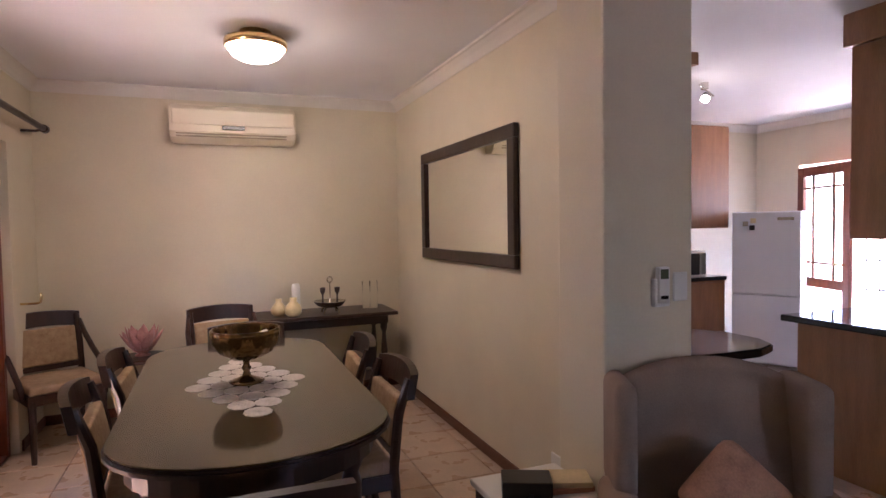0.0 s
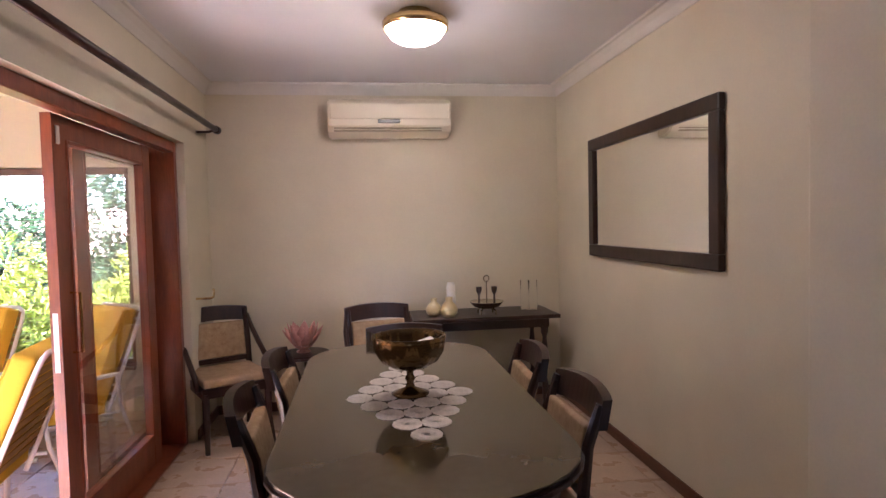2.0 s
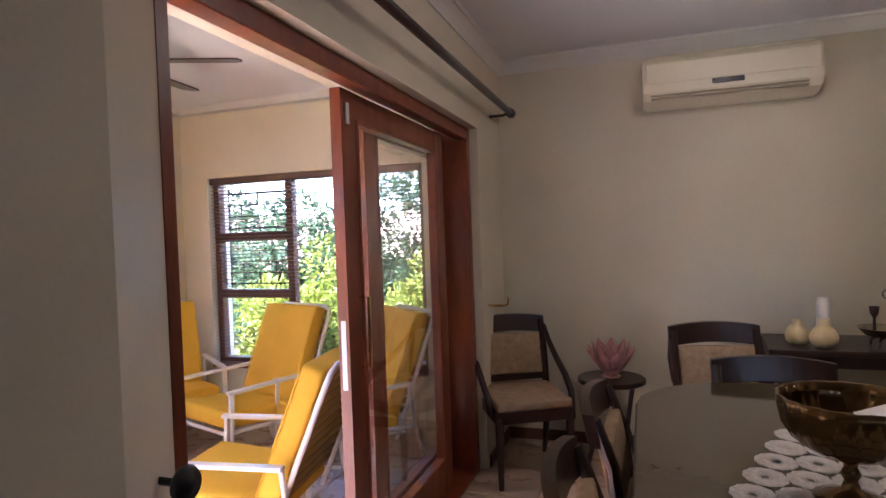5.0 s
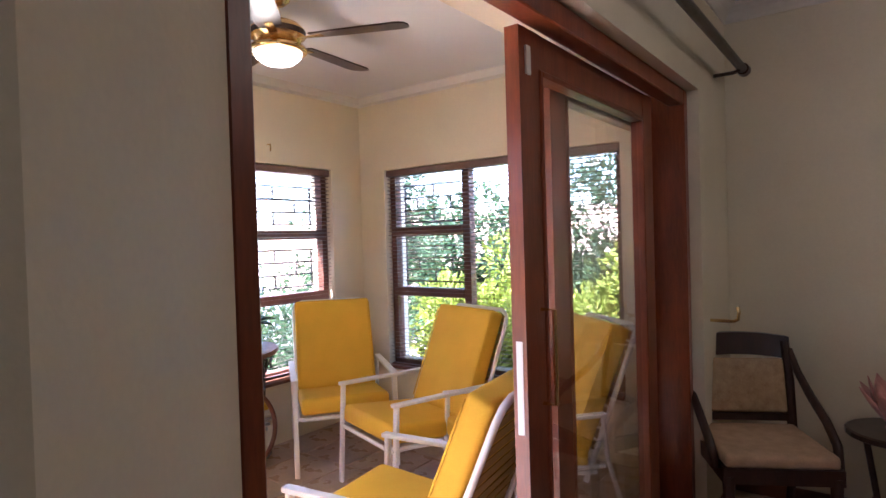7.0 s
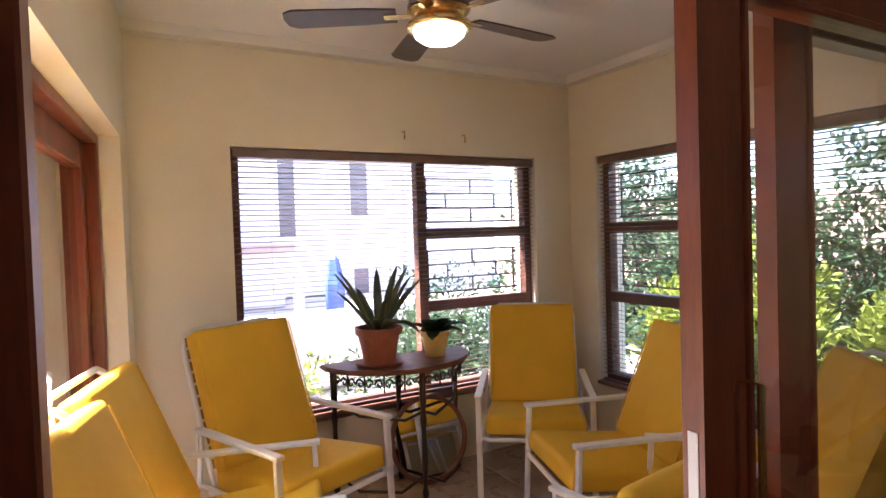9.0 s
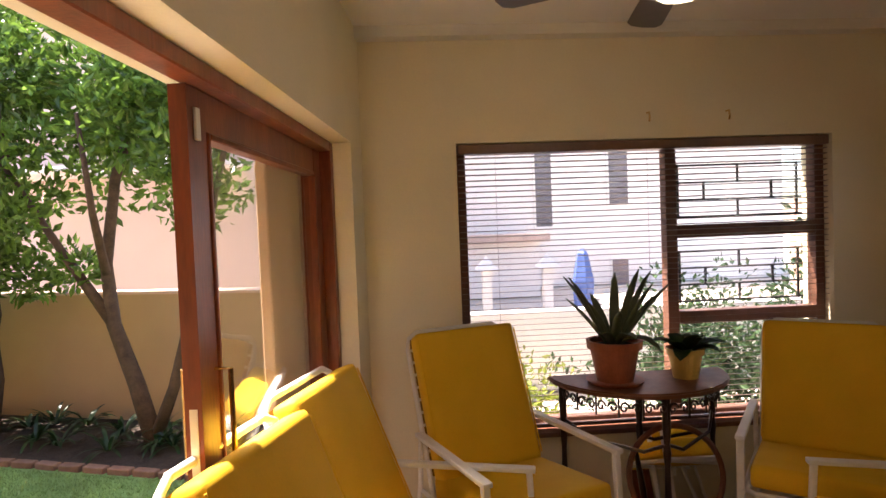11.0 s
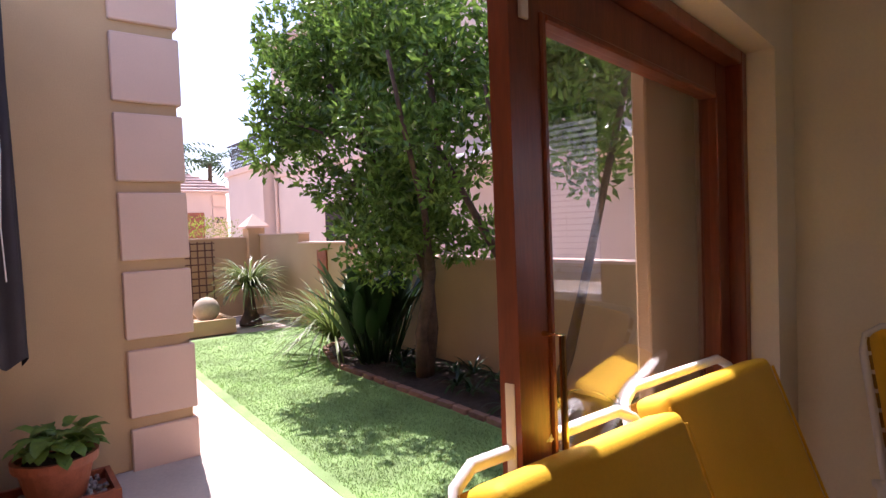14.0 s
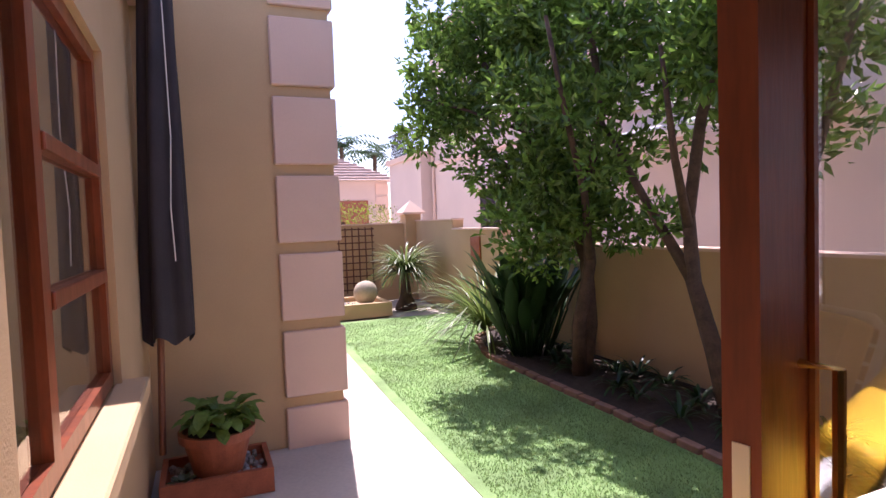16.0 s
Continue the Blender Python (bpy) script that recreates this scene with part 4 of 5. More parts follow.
def patio_chair():
    """White tubular high-back chair with yellow cushions; faces local +x."""
    c = thing("patio_chair", "white metal patio chair with thick yellow seat and back cushions", "chair", "yellow patio chairs")
    lean = pose(-0.20, 0, 0.39, 0, -22, 0)
    part("seat_cushion", box((-0.25, -0.27, 0.0), (0.31, 0.27, 0.10), 0.028, 3, pose(0.02, 0, 0.335, 0, -6, 0)), YELLOW, c, "yellow canvas seat cushion", True)
    bc = part("back_cushion", box((-0.04, -0.265, 0.0), (0.06, 0.265, 0.63), 0.028, 3, lean), YELLOW, c, "yellow canvas back cushion", True)
    for s in (-1, 1):
        part("piping", bar([lean @ Vector((0.058, s * 0.262, 0.03)), lean @ Vector((0.058, s * 0.262, 0.60))], 0.004, 5), YELLOW, bc)
    back = [lean @ Vector((-0.06, s * y, z)) for s, y, z in ((-1, 0.27, -0.12), (-1, 0.27, 0.58), (-1, 0.255, 0.63), (-1, 0.21, 0.655), (1, 0.21, 0.655), (1, 0.255, 0.63), (1, 0.27, 0.58), (1, 0.27, -0.12))]
    part("back_frame", bar(back, 0.013, 8), WHITEPAINT, c, smooth=True)
    for k in range(11):
        z = 0.03 + k * 0.055
        part("webbing_strap", box((-0.0515, -0.262, z), (-0.0475, 0.262, z + 0.042), 0, 1, lean), WEBBING, c, "golden brown webbing strap")
    part("seat_frame", bar([(-0.26, -0.28, 0.30), (0.30, -0.28, 0.345), (0.33, -0.25, 0.345), (0.33, 0.25, 0.345), (0.30, 0.28, 0.345), (-0.26, 0.28, 0.30)], 0.012, 8), WHITEPAINT, c)
    for s in (-1, 1):
        part("front_leg", box((-0.011, -0.016, 0), (0.011, 0.016, 0.575), 0.004, 1, pose(0.33, s * 0.305, 0, 0, -3, 0)), WHITEPAINT, c)
        part("armrest", box((-0.30, -0.02, -0.008), (0.325, 0.02, 0.012), 0.006, 2, pose(0.0, s * 0.305, 0.575, 0, 0, 0)), WHITEPAINT, c)
        part("rear_leg", bar([(-0.29, s * 0.30, 0.57), (-0.31, s * 0.30, 0.36), (-0.42, s * 0.30, 0.0)], 0.012, 8), WHITEPAINT, c)
        part("side_rail", bar([(0.33, s * 0.295, 0.345), (-0.30, s * 0.295, 0.33)], 0.010, 6), WHITEPAINT, c)
    return c


yellow_chair = patio_chair()
yellow_chair.matrix_basis = pose(-4.28, 6.47, 0, 0, 0, -37)
for x, y, r, up in ((-3.55, 6.36, -108, 1.0), (-2.86, 6.36, -130, 0.99), (-2.80, 5.42, 188, 0.96), (-4.24, 5.04, 22, 1.06), (-3.20, 4.60, 74, 1.02), (-3.79, 4.69, 74, 1.02)):
    copy_thing(yellow_chair, pose(x, y, 0, 0, 0, r) @ Matrix.Diagonal((1, 1, up, 1)))

DT = thing("demilune_table", "half-round wooden plant table with scrollwork apron below the window", "table", "", "", pose(-4.79, 5.80, 0) @ Matrix.Diagonal((0.95, 0.95, 1.06, 1)))
part("tabletop", slab([(0.0, -0.49), *[(0.46 * math.cos(a), 0.49 * math.sin(a)) for a in [radians(-90 + 12 * k) for k in range(1, 15)]], (0.0, 0.49)], 0.675, 0.70, 0.007), POLEWOOD, DT)
for x, y in ((0.05, -0.42), (0.05, 0.42), (0.40, 0.0), (0.06, 0.0)):
    part("leg", lathe([(0.016, 0), (0.02, 0.03), (0.012, 0.06), (0.018, 0.2), (0.013, 0.36), (0.02, 0.42), (0.014, 0.46), (0.02, 0.52), (0.022, 0.674)], 10, at=(x, y, 0)), DARKWOOD, DT, smooth=True)
bm = bmesh.new()
for k in range(11):
    a = radians(-78 + 15.6 * k)
    c = Vector((0.42 * math.cos(a), 0.43 * math.sin(a), 0.625))
    t = Vector((-math.sin(a), math.cos(a), 0))
    for s in (-1, 1):
        pts = [c + t * s * (0.028 + 0.026 * math.cos(th) * (1 - th / 9)) + Vector((0, 0, 0.028 * math.sin(th) * (1 - th / 9))) for th in [0.7 * i for i in range(11)]]
        tube(bm, pts, 0.006, 4)
    tube(bm, [c + Vector((0, 0, 0.05)), c + Vector((0, 0, -0.045))], 0.006, 4)
part("scrollwork", bm, DARKWOOD, DT, "dark carved scrollwork apron")
bm = bmesh.new()
for s in (-1, 1):
    tube(bm, [(0.05, s * 0.42, 0.50), (0.20, s * 0.32, 0.44), (0.36, s * 0.10, 0.42), (0.40, 0, 0.46)], 0.009, 5)
    tube(bm, [(0.05, s * 0.42, 0.10), (0.22, s * 0.34, 0.05), (0.37, s * 0.14, 0.05), (0.40, 0, 0.12)], 0.009, 5)
part("stretcher", bm, DARKWOOD, DT)["kind"] = "stuff"


def flowerpot(name, m, r, h, material, label):
    p = thing(name, label, "plant", "", "", m)
    part("pot", lathe([(r * 0.70, 0), (r * 0.95, h * 0.80), (r * 1.06, h * 0.80), (r * 1.08, h), (r * 0.95, h), (r * 0.92, h * 0.86)], 28), material, p, smooth=False)
    part("soil", lathe([(r * 0.935, h * 0.85), (r * 0.5, h * 0.89), (0, h * 0.90)], 20), SOIL, p)
    return p


rng = random.Random(4)
AL = flowerpot("potted_aloe", pose(-4.60, 5.63, 0.755), 0.125, 0.20, TERRA, "tall spiky aloe in a terracotta pot on the plant table")
part("saucer", lathe([(0.10, -0.012), (0.13, -0.01), (0.14, 0.004), (0.13, 0.004), (0.0, -0.004)], 24), TERRA, AL)
bm = bmesh.new()
for k in range(17):
    a, e = k * 2.4, rng.uniform(0.45, 2.2)
    blade(bm, (0.03 * math.cos(a), 0.03 * math.sin(a), 0.17), (math.cos(a), math.sin(a), e), rng.uniform(0.26, 0.44), 0.045, rng.uniform(0.2, 2.2) if e < 1.1 else 0.25, 7, 0.6)
lv = part("leaves", bm, LEAFGREY, AL, "long grey-green pointed leaves", True)
lv.modifiers.new("thick", "SOLIDIFY").thickness = 0.005
YP = flowerpot("potted_succulent", pose(-4.62, 6.00, 0.7425), 0.085, 0.15, YELLOWPOT, "broad-leaved succulent in a yellow pot on the plant table")
bm = bmesh.new()
for k in range(12):
    a = k * 2.4
    blade(bm, (0.02 * math.cos(a), 0.02 * math.sin(a), 0.13), (math.cos(a), math.sin(a), rng.uniform(0.4, 1.6)), rng.uniform(0.13, 0.21), 0.085, 1.1, 6, 0.3)
lv = part("leaves", bm, LEAFDARK, YP, "dark broad leaves", True)
lv.modifiers.new("thick", "SOLIDIFY").thickness = 0.004

RM = thing("round_mirror", "round mirror in a wooden hoop leaning under the plant table", "mirror", "", "", pose(-4.58, 5.92, 0.262, 0, 78, 0))
hoop = [(0.24 * math.cos(a), 0.24 * math.sin(a), 0) for a in [2 * math.pi * k / 36 for k in range(37)]]
part("hoop", bar(hoop, 0.015, 8), POLEWOOD, RM, "brown wooden hoop frame", True)
part("mirror_glass", lathe([(0.235, -0.004), (0.235, 0.0), (0.0, 0.0)], 36), MIRROR, RM)
FN = thing("ceiling_fan", "brass ceiling fan with five dark wooden blades and a lit bowl", "ceiling fan", "", "", pose(-3.60, 5.52, SH) @ Matrix.Diagonal((1, 1, 0.9, 1)))
part("canopy", lathe([(0.0, 0), (0.065, 0), (0.06, -0.03), (0.03, -0.055), (0.014, -0.06)], 24), BRASS, FN, smooth=True)
part("downrod", bar([(0, 0, -0.05), (0, 0, -0.15)], 0.012, 10), BRASS, FN)
part("motor", lathe([(0.03, -0.13), (0.10, -0.15), (0.125, -0.18), (0.125, -0.215), (0.10, -0.235), (0.09, -0.25)], 32), BRASS, FN, smooth=True)
part("motor_band", lathe([(0.1265, -0.185), (0.1275, -0.19), (0.1275, -0.208), (0.1265, -0.213)], 32), DARKWOOD, FN)
part("lamp_collar", lathe([(0.085, -0.25), (0.125, -0.265), (0.135, -0.285), (0.125, -0.295), (0.11, -0.295)], 32), BRASS, FN, smooth=True)
fb = part("light_bowl", lathe([(0.108, -0.29), (0.10, -0.32), (0.07, -0.345), (0.035, -0.357), (0, -0.36)], 28), FANGLASS, FN, "glowing white glass bowl", True)
fb.visible_shadow = False
for k in range(5):
    rot = pose(0, 0, -0.222, 0, 0, 24 + 72 * k) @ pose(0, 0, 0, 10, 0, 0)
    b = part("blade", slab([(0.17, -0.05), (0.30, -0.062), (0.58, -0.07), (0.615, -0.05), (0.625, 0.0), (0.615, 0.05), (0.58, 0.07), (0.30, 0.062), (0.17, 0.05)], -0.004, 0.004, 0.002), DARKWOOD, FN)
    b.matrix_basis = rot
    part("blade_arm", box((0.09, -0.018, -0.009), (0.22, 0.018, -0.004)), BRASS, b)

# ---- outside ----
G0 = -0.15
ground = structure("ground", boxes(((-200, -200, G0 - 0.5), (200, 200, G0 - 0.03))), PATHSTONE, "dry pale ground that reaches the horizon", "ground")
lawn_outline = [(-1.62, -0.4), (-1.70, -2.5), (-1.78, -4.6), (-1.88, -6.6), (-2.10, -8.55), (-3.2, -8.55), (-4.2, -8.45), (-4.2, -6.9), (-3.5, -6.3), (-3.20, -5.4), (-3.18, -3.0), (-3.16, -0.4)]
lawn = structure("lawn", slab(lawn_outline, G0 - 0.04, G0), GRASS, "bright green mown lawn", "lawn", m=GM)
structure("path", slab([(0.3, -0.1), (0.3, -3.7), (-1.0, -9.6), (-2.16, -9.6), (-2.10, -8.55), (-1.89, -6.6), (-1.79, -4.6), (-1.71, -2.5), (-1.63, -0.4), (-3.2, -0.1)], G0 - 0.04, G0 - 0.006), PATHSTONE, "pale sunlit paving along the house", "path", m=GM)
structure("flower_bed", slab([(-3.22, -0.2), (-3.22, -5.45), (-3.54, -6.36), (-4.2, -6.95), (-4.25, -0.2)], G0 - 0.04, G0 + 0.02), SOIL, "dark soil flower bed along the wall", "flower bed", m=GM)
# kerb of small bricks
kerb = thing("bed_edging", "low brick edging between lawn and flower bed", "edging", "", "structure", GM)
first = None
line = [(-3.16, -0.4), (-3.19, -3.0), (-3.21, -5.4), (-3.52, -6.33), (-4.2, -6.93)]
for p, q in zip(line, line[1:]):
    p, q = Vector((*p, G0)), Vector((*q, G0))
    n = int((q - p).length / 0.205)
    for k in range(n):
        c = p.lerp(q, (k + 0.5) / n)
        if first is None:
            first = part("brick", box((-0.095, -0.035, -0.02), (0.095, 0.035, 0.045), 0.006, 1), KERB, kerb)
            o = first
        else:
            o = new("brick", first.data)
            o.parent = kerb
        o.matrix_basis = pose(c.x, c.y, c.z, 0, 0, math.degrees(math.atan2(q.y - p.y, q.x - p.x)) + rng.uniform(-4, 4))

# boundary wall with steps, pillar and end wall
structure("boundary_wall", boxes(((-4.45, -7.0, G0), (-4.25, -0.4, 1.04)), ((-4.45, -8.65, G0), (-4.25, -7.0, 1.22)), ((-4.45, -10.45, G0), (-4.25, -8.65, 1.38)), ((-4.3, -10.8, G0), (0.6, -10.6, 1.34))), EXTWALL, "ochre rendered garden wall with stepped top", "wall", m=GM)
structure("wall_coping", boxes(((-4.47, -7.0, 1.04), (-4.23, -0.38, 1.065)), ((-4.47, -8.65, 1.22), (-4.23, -7.0, 1.245)), ((-4.47, -10.45, 1.38), (-4.23, -8.65, 1.405)), ((-4.0, -10.82, 1.34), (0.6, -10.58, 1.365))), QUOIN, "pale coping along the garden wall", "coping", m=GM)
PL = thing("wall_pillar", "ochre garden wall pillar with a pointed white cap", "pillar", "", "structure", GM @ pose(-4.2, -10.62, 0))
part("shaft", box((-0.16, -0.16, G0), (0.16, 0.16, 1.52)), EXTWALL, PL)
bm = bmesh.new()
vs = [bm.verts.new((x, y, 1.56)) for x, y in ((-0.23, -0.23), (0.23, -0.23), (0.23, 0.23), (-0.23, 0.23))]
tip = bm.verts.new((0, 0, 1.80))
for k in range(4):
    bm.faces.new((vs[k], vs[(k + 1) % 4], tip))
bm.faces.new(vs[::-1])
bx(bm, (-0.23, -0.23, 1.52), (0.23, 0.23, 1.558))
part("cap", bm, QUOIN, PL, "pointed pale cap")
PQ = tagged(part("wall_plaque", box((0, -0.16, -0.19), (0.03, 0.16, 0.19), 0.006, 1), TERRA), "square terracotta relief plaque on the garden wall", "plaque")
PQ.matrix_basis = GM @ pose(-4.249, -7.75, 0.93)
TR = thing("trellis", "brown wooden trellis on the end wall", "trellis", "", "", GM @ pose(-2.8, -10.57, 0))
for k in range(9):
    part("upright", box((-0.58 + k * 0.13 - 0.012, 0.0, 0.05), (-0.58 + k * 0.13 + 0.012, 0.012, 1.30)), SKIRT, TR)
for k in range(10):
    part("crossbar", box((-0.62, 0.0125, 0.10 + k * 0.128), (0.52, 0.0245, 0.124 + k * 0.128)), SKIRT, TR)
FT = thing("fountain", "square rendered fountain basin with a ribbed stone ball", "fountain", "", "", GM @ pose(-2.55, -9.30, 0))
part("basin", boxes(((-0.62, -0.55, G0), (0.62, -0.45, 0.08)), ((-0.62, 0.45, G0), (0.62, 0.55, 0.08)), ((-0.62, -0.45, G0), (-0.52, 0.45, 0.08)), ((0.52, -0.45, G0), (0.62, 0.45, 0.08)), ((-0.52, -0.45, G0), (0.52, 0.45, 0.0))), EXTWALL, FT)
part("ball", lathe([(0.20 * math.sin(math.pi * k / 26) * (1 + 0.012 * (k % 2)), 0.20 + 0.02 - 0.20 * math.cos(math.pi * k / 26)) for k in range(27)], 32, at=(-0.28, 0.18, 0)), SANDSTONE, FT, "ribbed sandstone ball", True)
bm = bmesh.new()
for k in range(120):
    x, y, r = rng.uniform(-0.5, 0.5), rng.uniform(-0.43, 0.43), rng.uniform(0.015, 0.03)
    bmesh.ops.create_icosphere(bm, subdivisions=1, radius=r, matrix=Matrix.Translation((x, y, 0.008)))
pb = part("pebbles", bm, PEBBLE, FT, "grey pebbles")
pb["kind"] = "stuff"

# house corner with window, quoins, umbrella and pots
structure("house_wall", boxes(((0, -0.95, 0.0), (0.12, 0, 2.9)), ((0, -2.42, G0), (0.12, -0.95, 0.72)), ((0, -2.42, 2.12), (0.12, -0.95, 2.9)), ((0, -3.72, G0), (0.12, -2.42, 2.9)), ((0, -0.95, G0), (0.12, -0.02, 0.0))), EXTWALL, "ochre rendered outside wall of the house with a window", "wall", m=GM)
structure("house_return", boxes(((-1.22, -9.0, G0), (0.12, -3.72, 3.6))), EXTWALL, "ochre rendered projecting corner of the house", "wall", m=GM)
Qs = thing("quoins", "pink rendered quoin blocks up the house corner", "quoins", "", "structure", GM)
first = None
for k in range(7):
    z = -0.33 + 0.53 * k
    if first is None:
        first = part("quoin_block", box((-1.25, -3.95, 0), (-0.82, -3.69, 0.455), 0.008, 1), QUOIN, Qs)
        o = first
    else:
        o = new("quoin_block", first.data)
        o.parent = Qs
    o.matrix_basis = pose(0, 0, z)
EW = thing("window_3", "red mahogany cottage-pane window in the outside wall", "window", "", "structure", GM)
part("window_frame", boxes(((0.03, -2.42, 0.74), (0.09, -2.36, 2.12)), ((0.03, -1.44, 0.74), (0.09, -1.36, 2.12)), ((0.03, -2.36, 2.06), (0.09, -1.44, 2.12)), ((0.03, -2.36, 0.74), (0.09, -1.44, 0.80)), ((0.03, -1.36, 0.74), (0.09, -0.95, 0.80)), ((0.03, -1.36, 2.06), (0.09, -0.95, 2.12))), MAHOGANY, EW)
for z in (1.20, 1.62):
    part("glazing_bar", box((0.02, -2.36, z - 0.025), (0.085, -1.44, z + 0.025), 0.004, 1), MAHOGANY, EW)
p = part("pane", box((0.055, -2.36, 0.80), (0.060, -0.95, 2.06)), PANE, EW)
part("window_sill", box((-0.10, -2.50, 0.66), (0.03, -0.85, 0.735), 0.008, 1), EXTWALL, EW)
# Made-up wall that stops open sky showing through window_3's panes.
structure("sky_block_wall", boxes(((0.16, -2.75, 0), (0.60, -2.60, 2.7))), PLASTER, "added wall that blocks the sky behind the cottage-pane window", m=GM)
# Unseen slab added above window_3 to shut sky light out of the gap.
structure("gap_cover", boxes(((-0.15, -3.7, 2.75), (1.2, 0.0, 2.9))), QUOIN, "added out-of-view cover that darkens the gap behind the window", "eave", m=GM)
# The reach past wall_5 is added to hold direct sun off its opening.
structure("roof_slab", boxes(((-5.3, 4.12, 2.76), (5.6, 7.7, 2.9)), ((-2.4, -3.7, 2.76), (5.6, 4.12, 2.9))), ROOFTILE, "flat unseen roof over the rooms with an added sun-blocking overhang", "roof")

UM = thing("patio_umbrella", "closed dark canvas patio umbrella leaning by the wall", "umbrella", "", "", GM @ pose(-0.17, -3.40, 0, 0, 0, 0))
part("pole", bar([(0.10, 0.03, G0 + 0.22), (0.0, 0, 2.9)], 0.02, 10), POLEWOOD, UM, "wooden pole")
bm = bmesh.new()
rows = []
for i in range(13):
    f = i / 12
    z = 0.74 + 2.1 * f
    ring = []
    for k in range(40):
        a = 2 * math.pi * k / 40
        r = (0.135 - 0.055 * f) * (1 + 0.22 * math.cos(5 * a + 0.6 * math.sin(4 * f)))
        ring.append(bm.verts.new((0.03 * (1 - f) + r * math.cos(a), r * 0.8 * math.sin(a), z + 0.03 * math.cos(5 * a) * (1 - f))))
    rows.append(ring)
for a, b in zip(rows, rows[1:]):
    for k in range(40):
        bm.faces.new((a[k], a[(k + 1) % 40], b[(k + 1) % 40], b[k]))
part("canopy", bm, CANVAS, UM, "folded dark canvas", True)
part("cord", bar([(-0.03, 0.12, 1.2), (-0.02, 0.115, 1.5), (-0.04, 0.12, 1.9), (-0.03, 0.11, 2.8)], 0.0035, 5), WHITECERAMIC, UM, "white cord")
TB = thing("planter", "square terracotta planter filled with pebbles at the house corner", "planter", "", "", GM @ pose(-0.36, -3.30, G0))
part("trough", boxes(((-0.30, -0.22, 0), (0.30, -0.19, 0.14)), ((-0.30, 0.19, 0), (0.30, 0.22, 0.14)), ((-0.30, -0.19, 0), (-0.27, 0.19, 0.14)), ((0.27, -0.19, 0), (0.30, 0.19, 0.14)), ((-0.27, -0.19, 0), (0.27, 0.19, 0.08))), TERRA, TB)
bm = bmesh.new()
for k in range(110):
    bmesh.ops.create_icosphere(bm, subdivisions=1, radius=rng.uniform(0.014, 0.028), matrix=Matrix.Translation((rng.uniform(-0.25, 0.25), rng.uniform(-0.17, 0.17), rng.uniform(0.085, 0.11))))
part("pebbles", bm, PEBBLE, TB, "grey pebbles")["kind"] = "stuff"
PP = flowerpot("potted_pothos", GM @ pose(-0.37, -3.30, G0 + 0.105), 0.20, 0.25, TERRA, "leafy variegated plant in a round terracotta pot")
bm = bmesh.new()
for k in range(90):
    a, rr = rng.uniform(0, 6.28), rng.uniform(0, 0.17)
    blade(bm, (rr * math.cos(a), rr * math.sin(a), 0.25 + rng.uniform(0, 0.13)), (math.cos(a), math.sin(a), rng.uniform(-0.1, 1.0)), rng.uniform(0.09, 0.15), 0.075, 1.5, 4, 0.25)
part("leaves", bm, LEAFPALE, PP, "pale green heart-shaped leaves", True)
SC = thing("rosette_succulent", "grey-green rosette succulent in the planter", "plant", "", "", GM @ pose(-0.18, -3.15, G0 + 0.10))
bm = bmesh.new()
for k in range(26):
    a = k * 2.4
    blade(bm, (0, 0, 0.0), (math.cos(a), math.sin(a), 0.25 + k * 0.06), 0.10 - k * 0.0022, 0.04, -0.3, 4, 0.5)
part("leaves", bm, LEAFGREY, SC, "", True)

# trees in the bed


def tree(m, limbs, clumps, label, seed, leaf=0.105):
    t = thing("tree", label, "tree", "garden trees", "", m)
    bm = bmesh.new()
    for pts, r0, r1 in limbs:
        n = len(pts)
        tube(bm, pts, [r0 + (r1 - r0) * k / (n - 1) for k in range(n)], 8)
    part("trunk", bm, BARK, t, "", True)
    leaves_mesh("crown", LEAF, t, clumps, leaf, seed)
    return t


def clump_cloud(seed, boxlist):
    r = np.random.RandomState(seed)
    out = []
    for (x0, x1, y0, y1, z0, z1), n, spread, count in boxlist:
        for _ in range(n):
            u = r.normal(size=3) * 0.42
            u = np.clip(u, -1, 1)
            out.append(((x0 + x1) / 2 + u[0] * (x1 - x0) / 2, (y0 + y1) / 2 + u[1] * (y1 - y0) / 2, (z0 + z1) / 2 + u[2] * (z1 - z0) / 2, spread * r.uniform(0.6, 1.2), count))
    return out


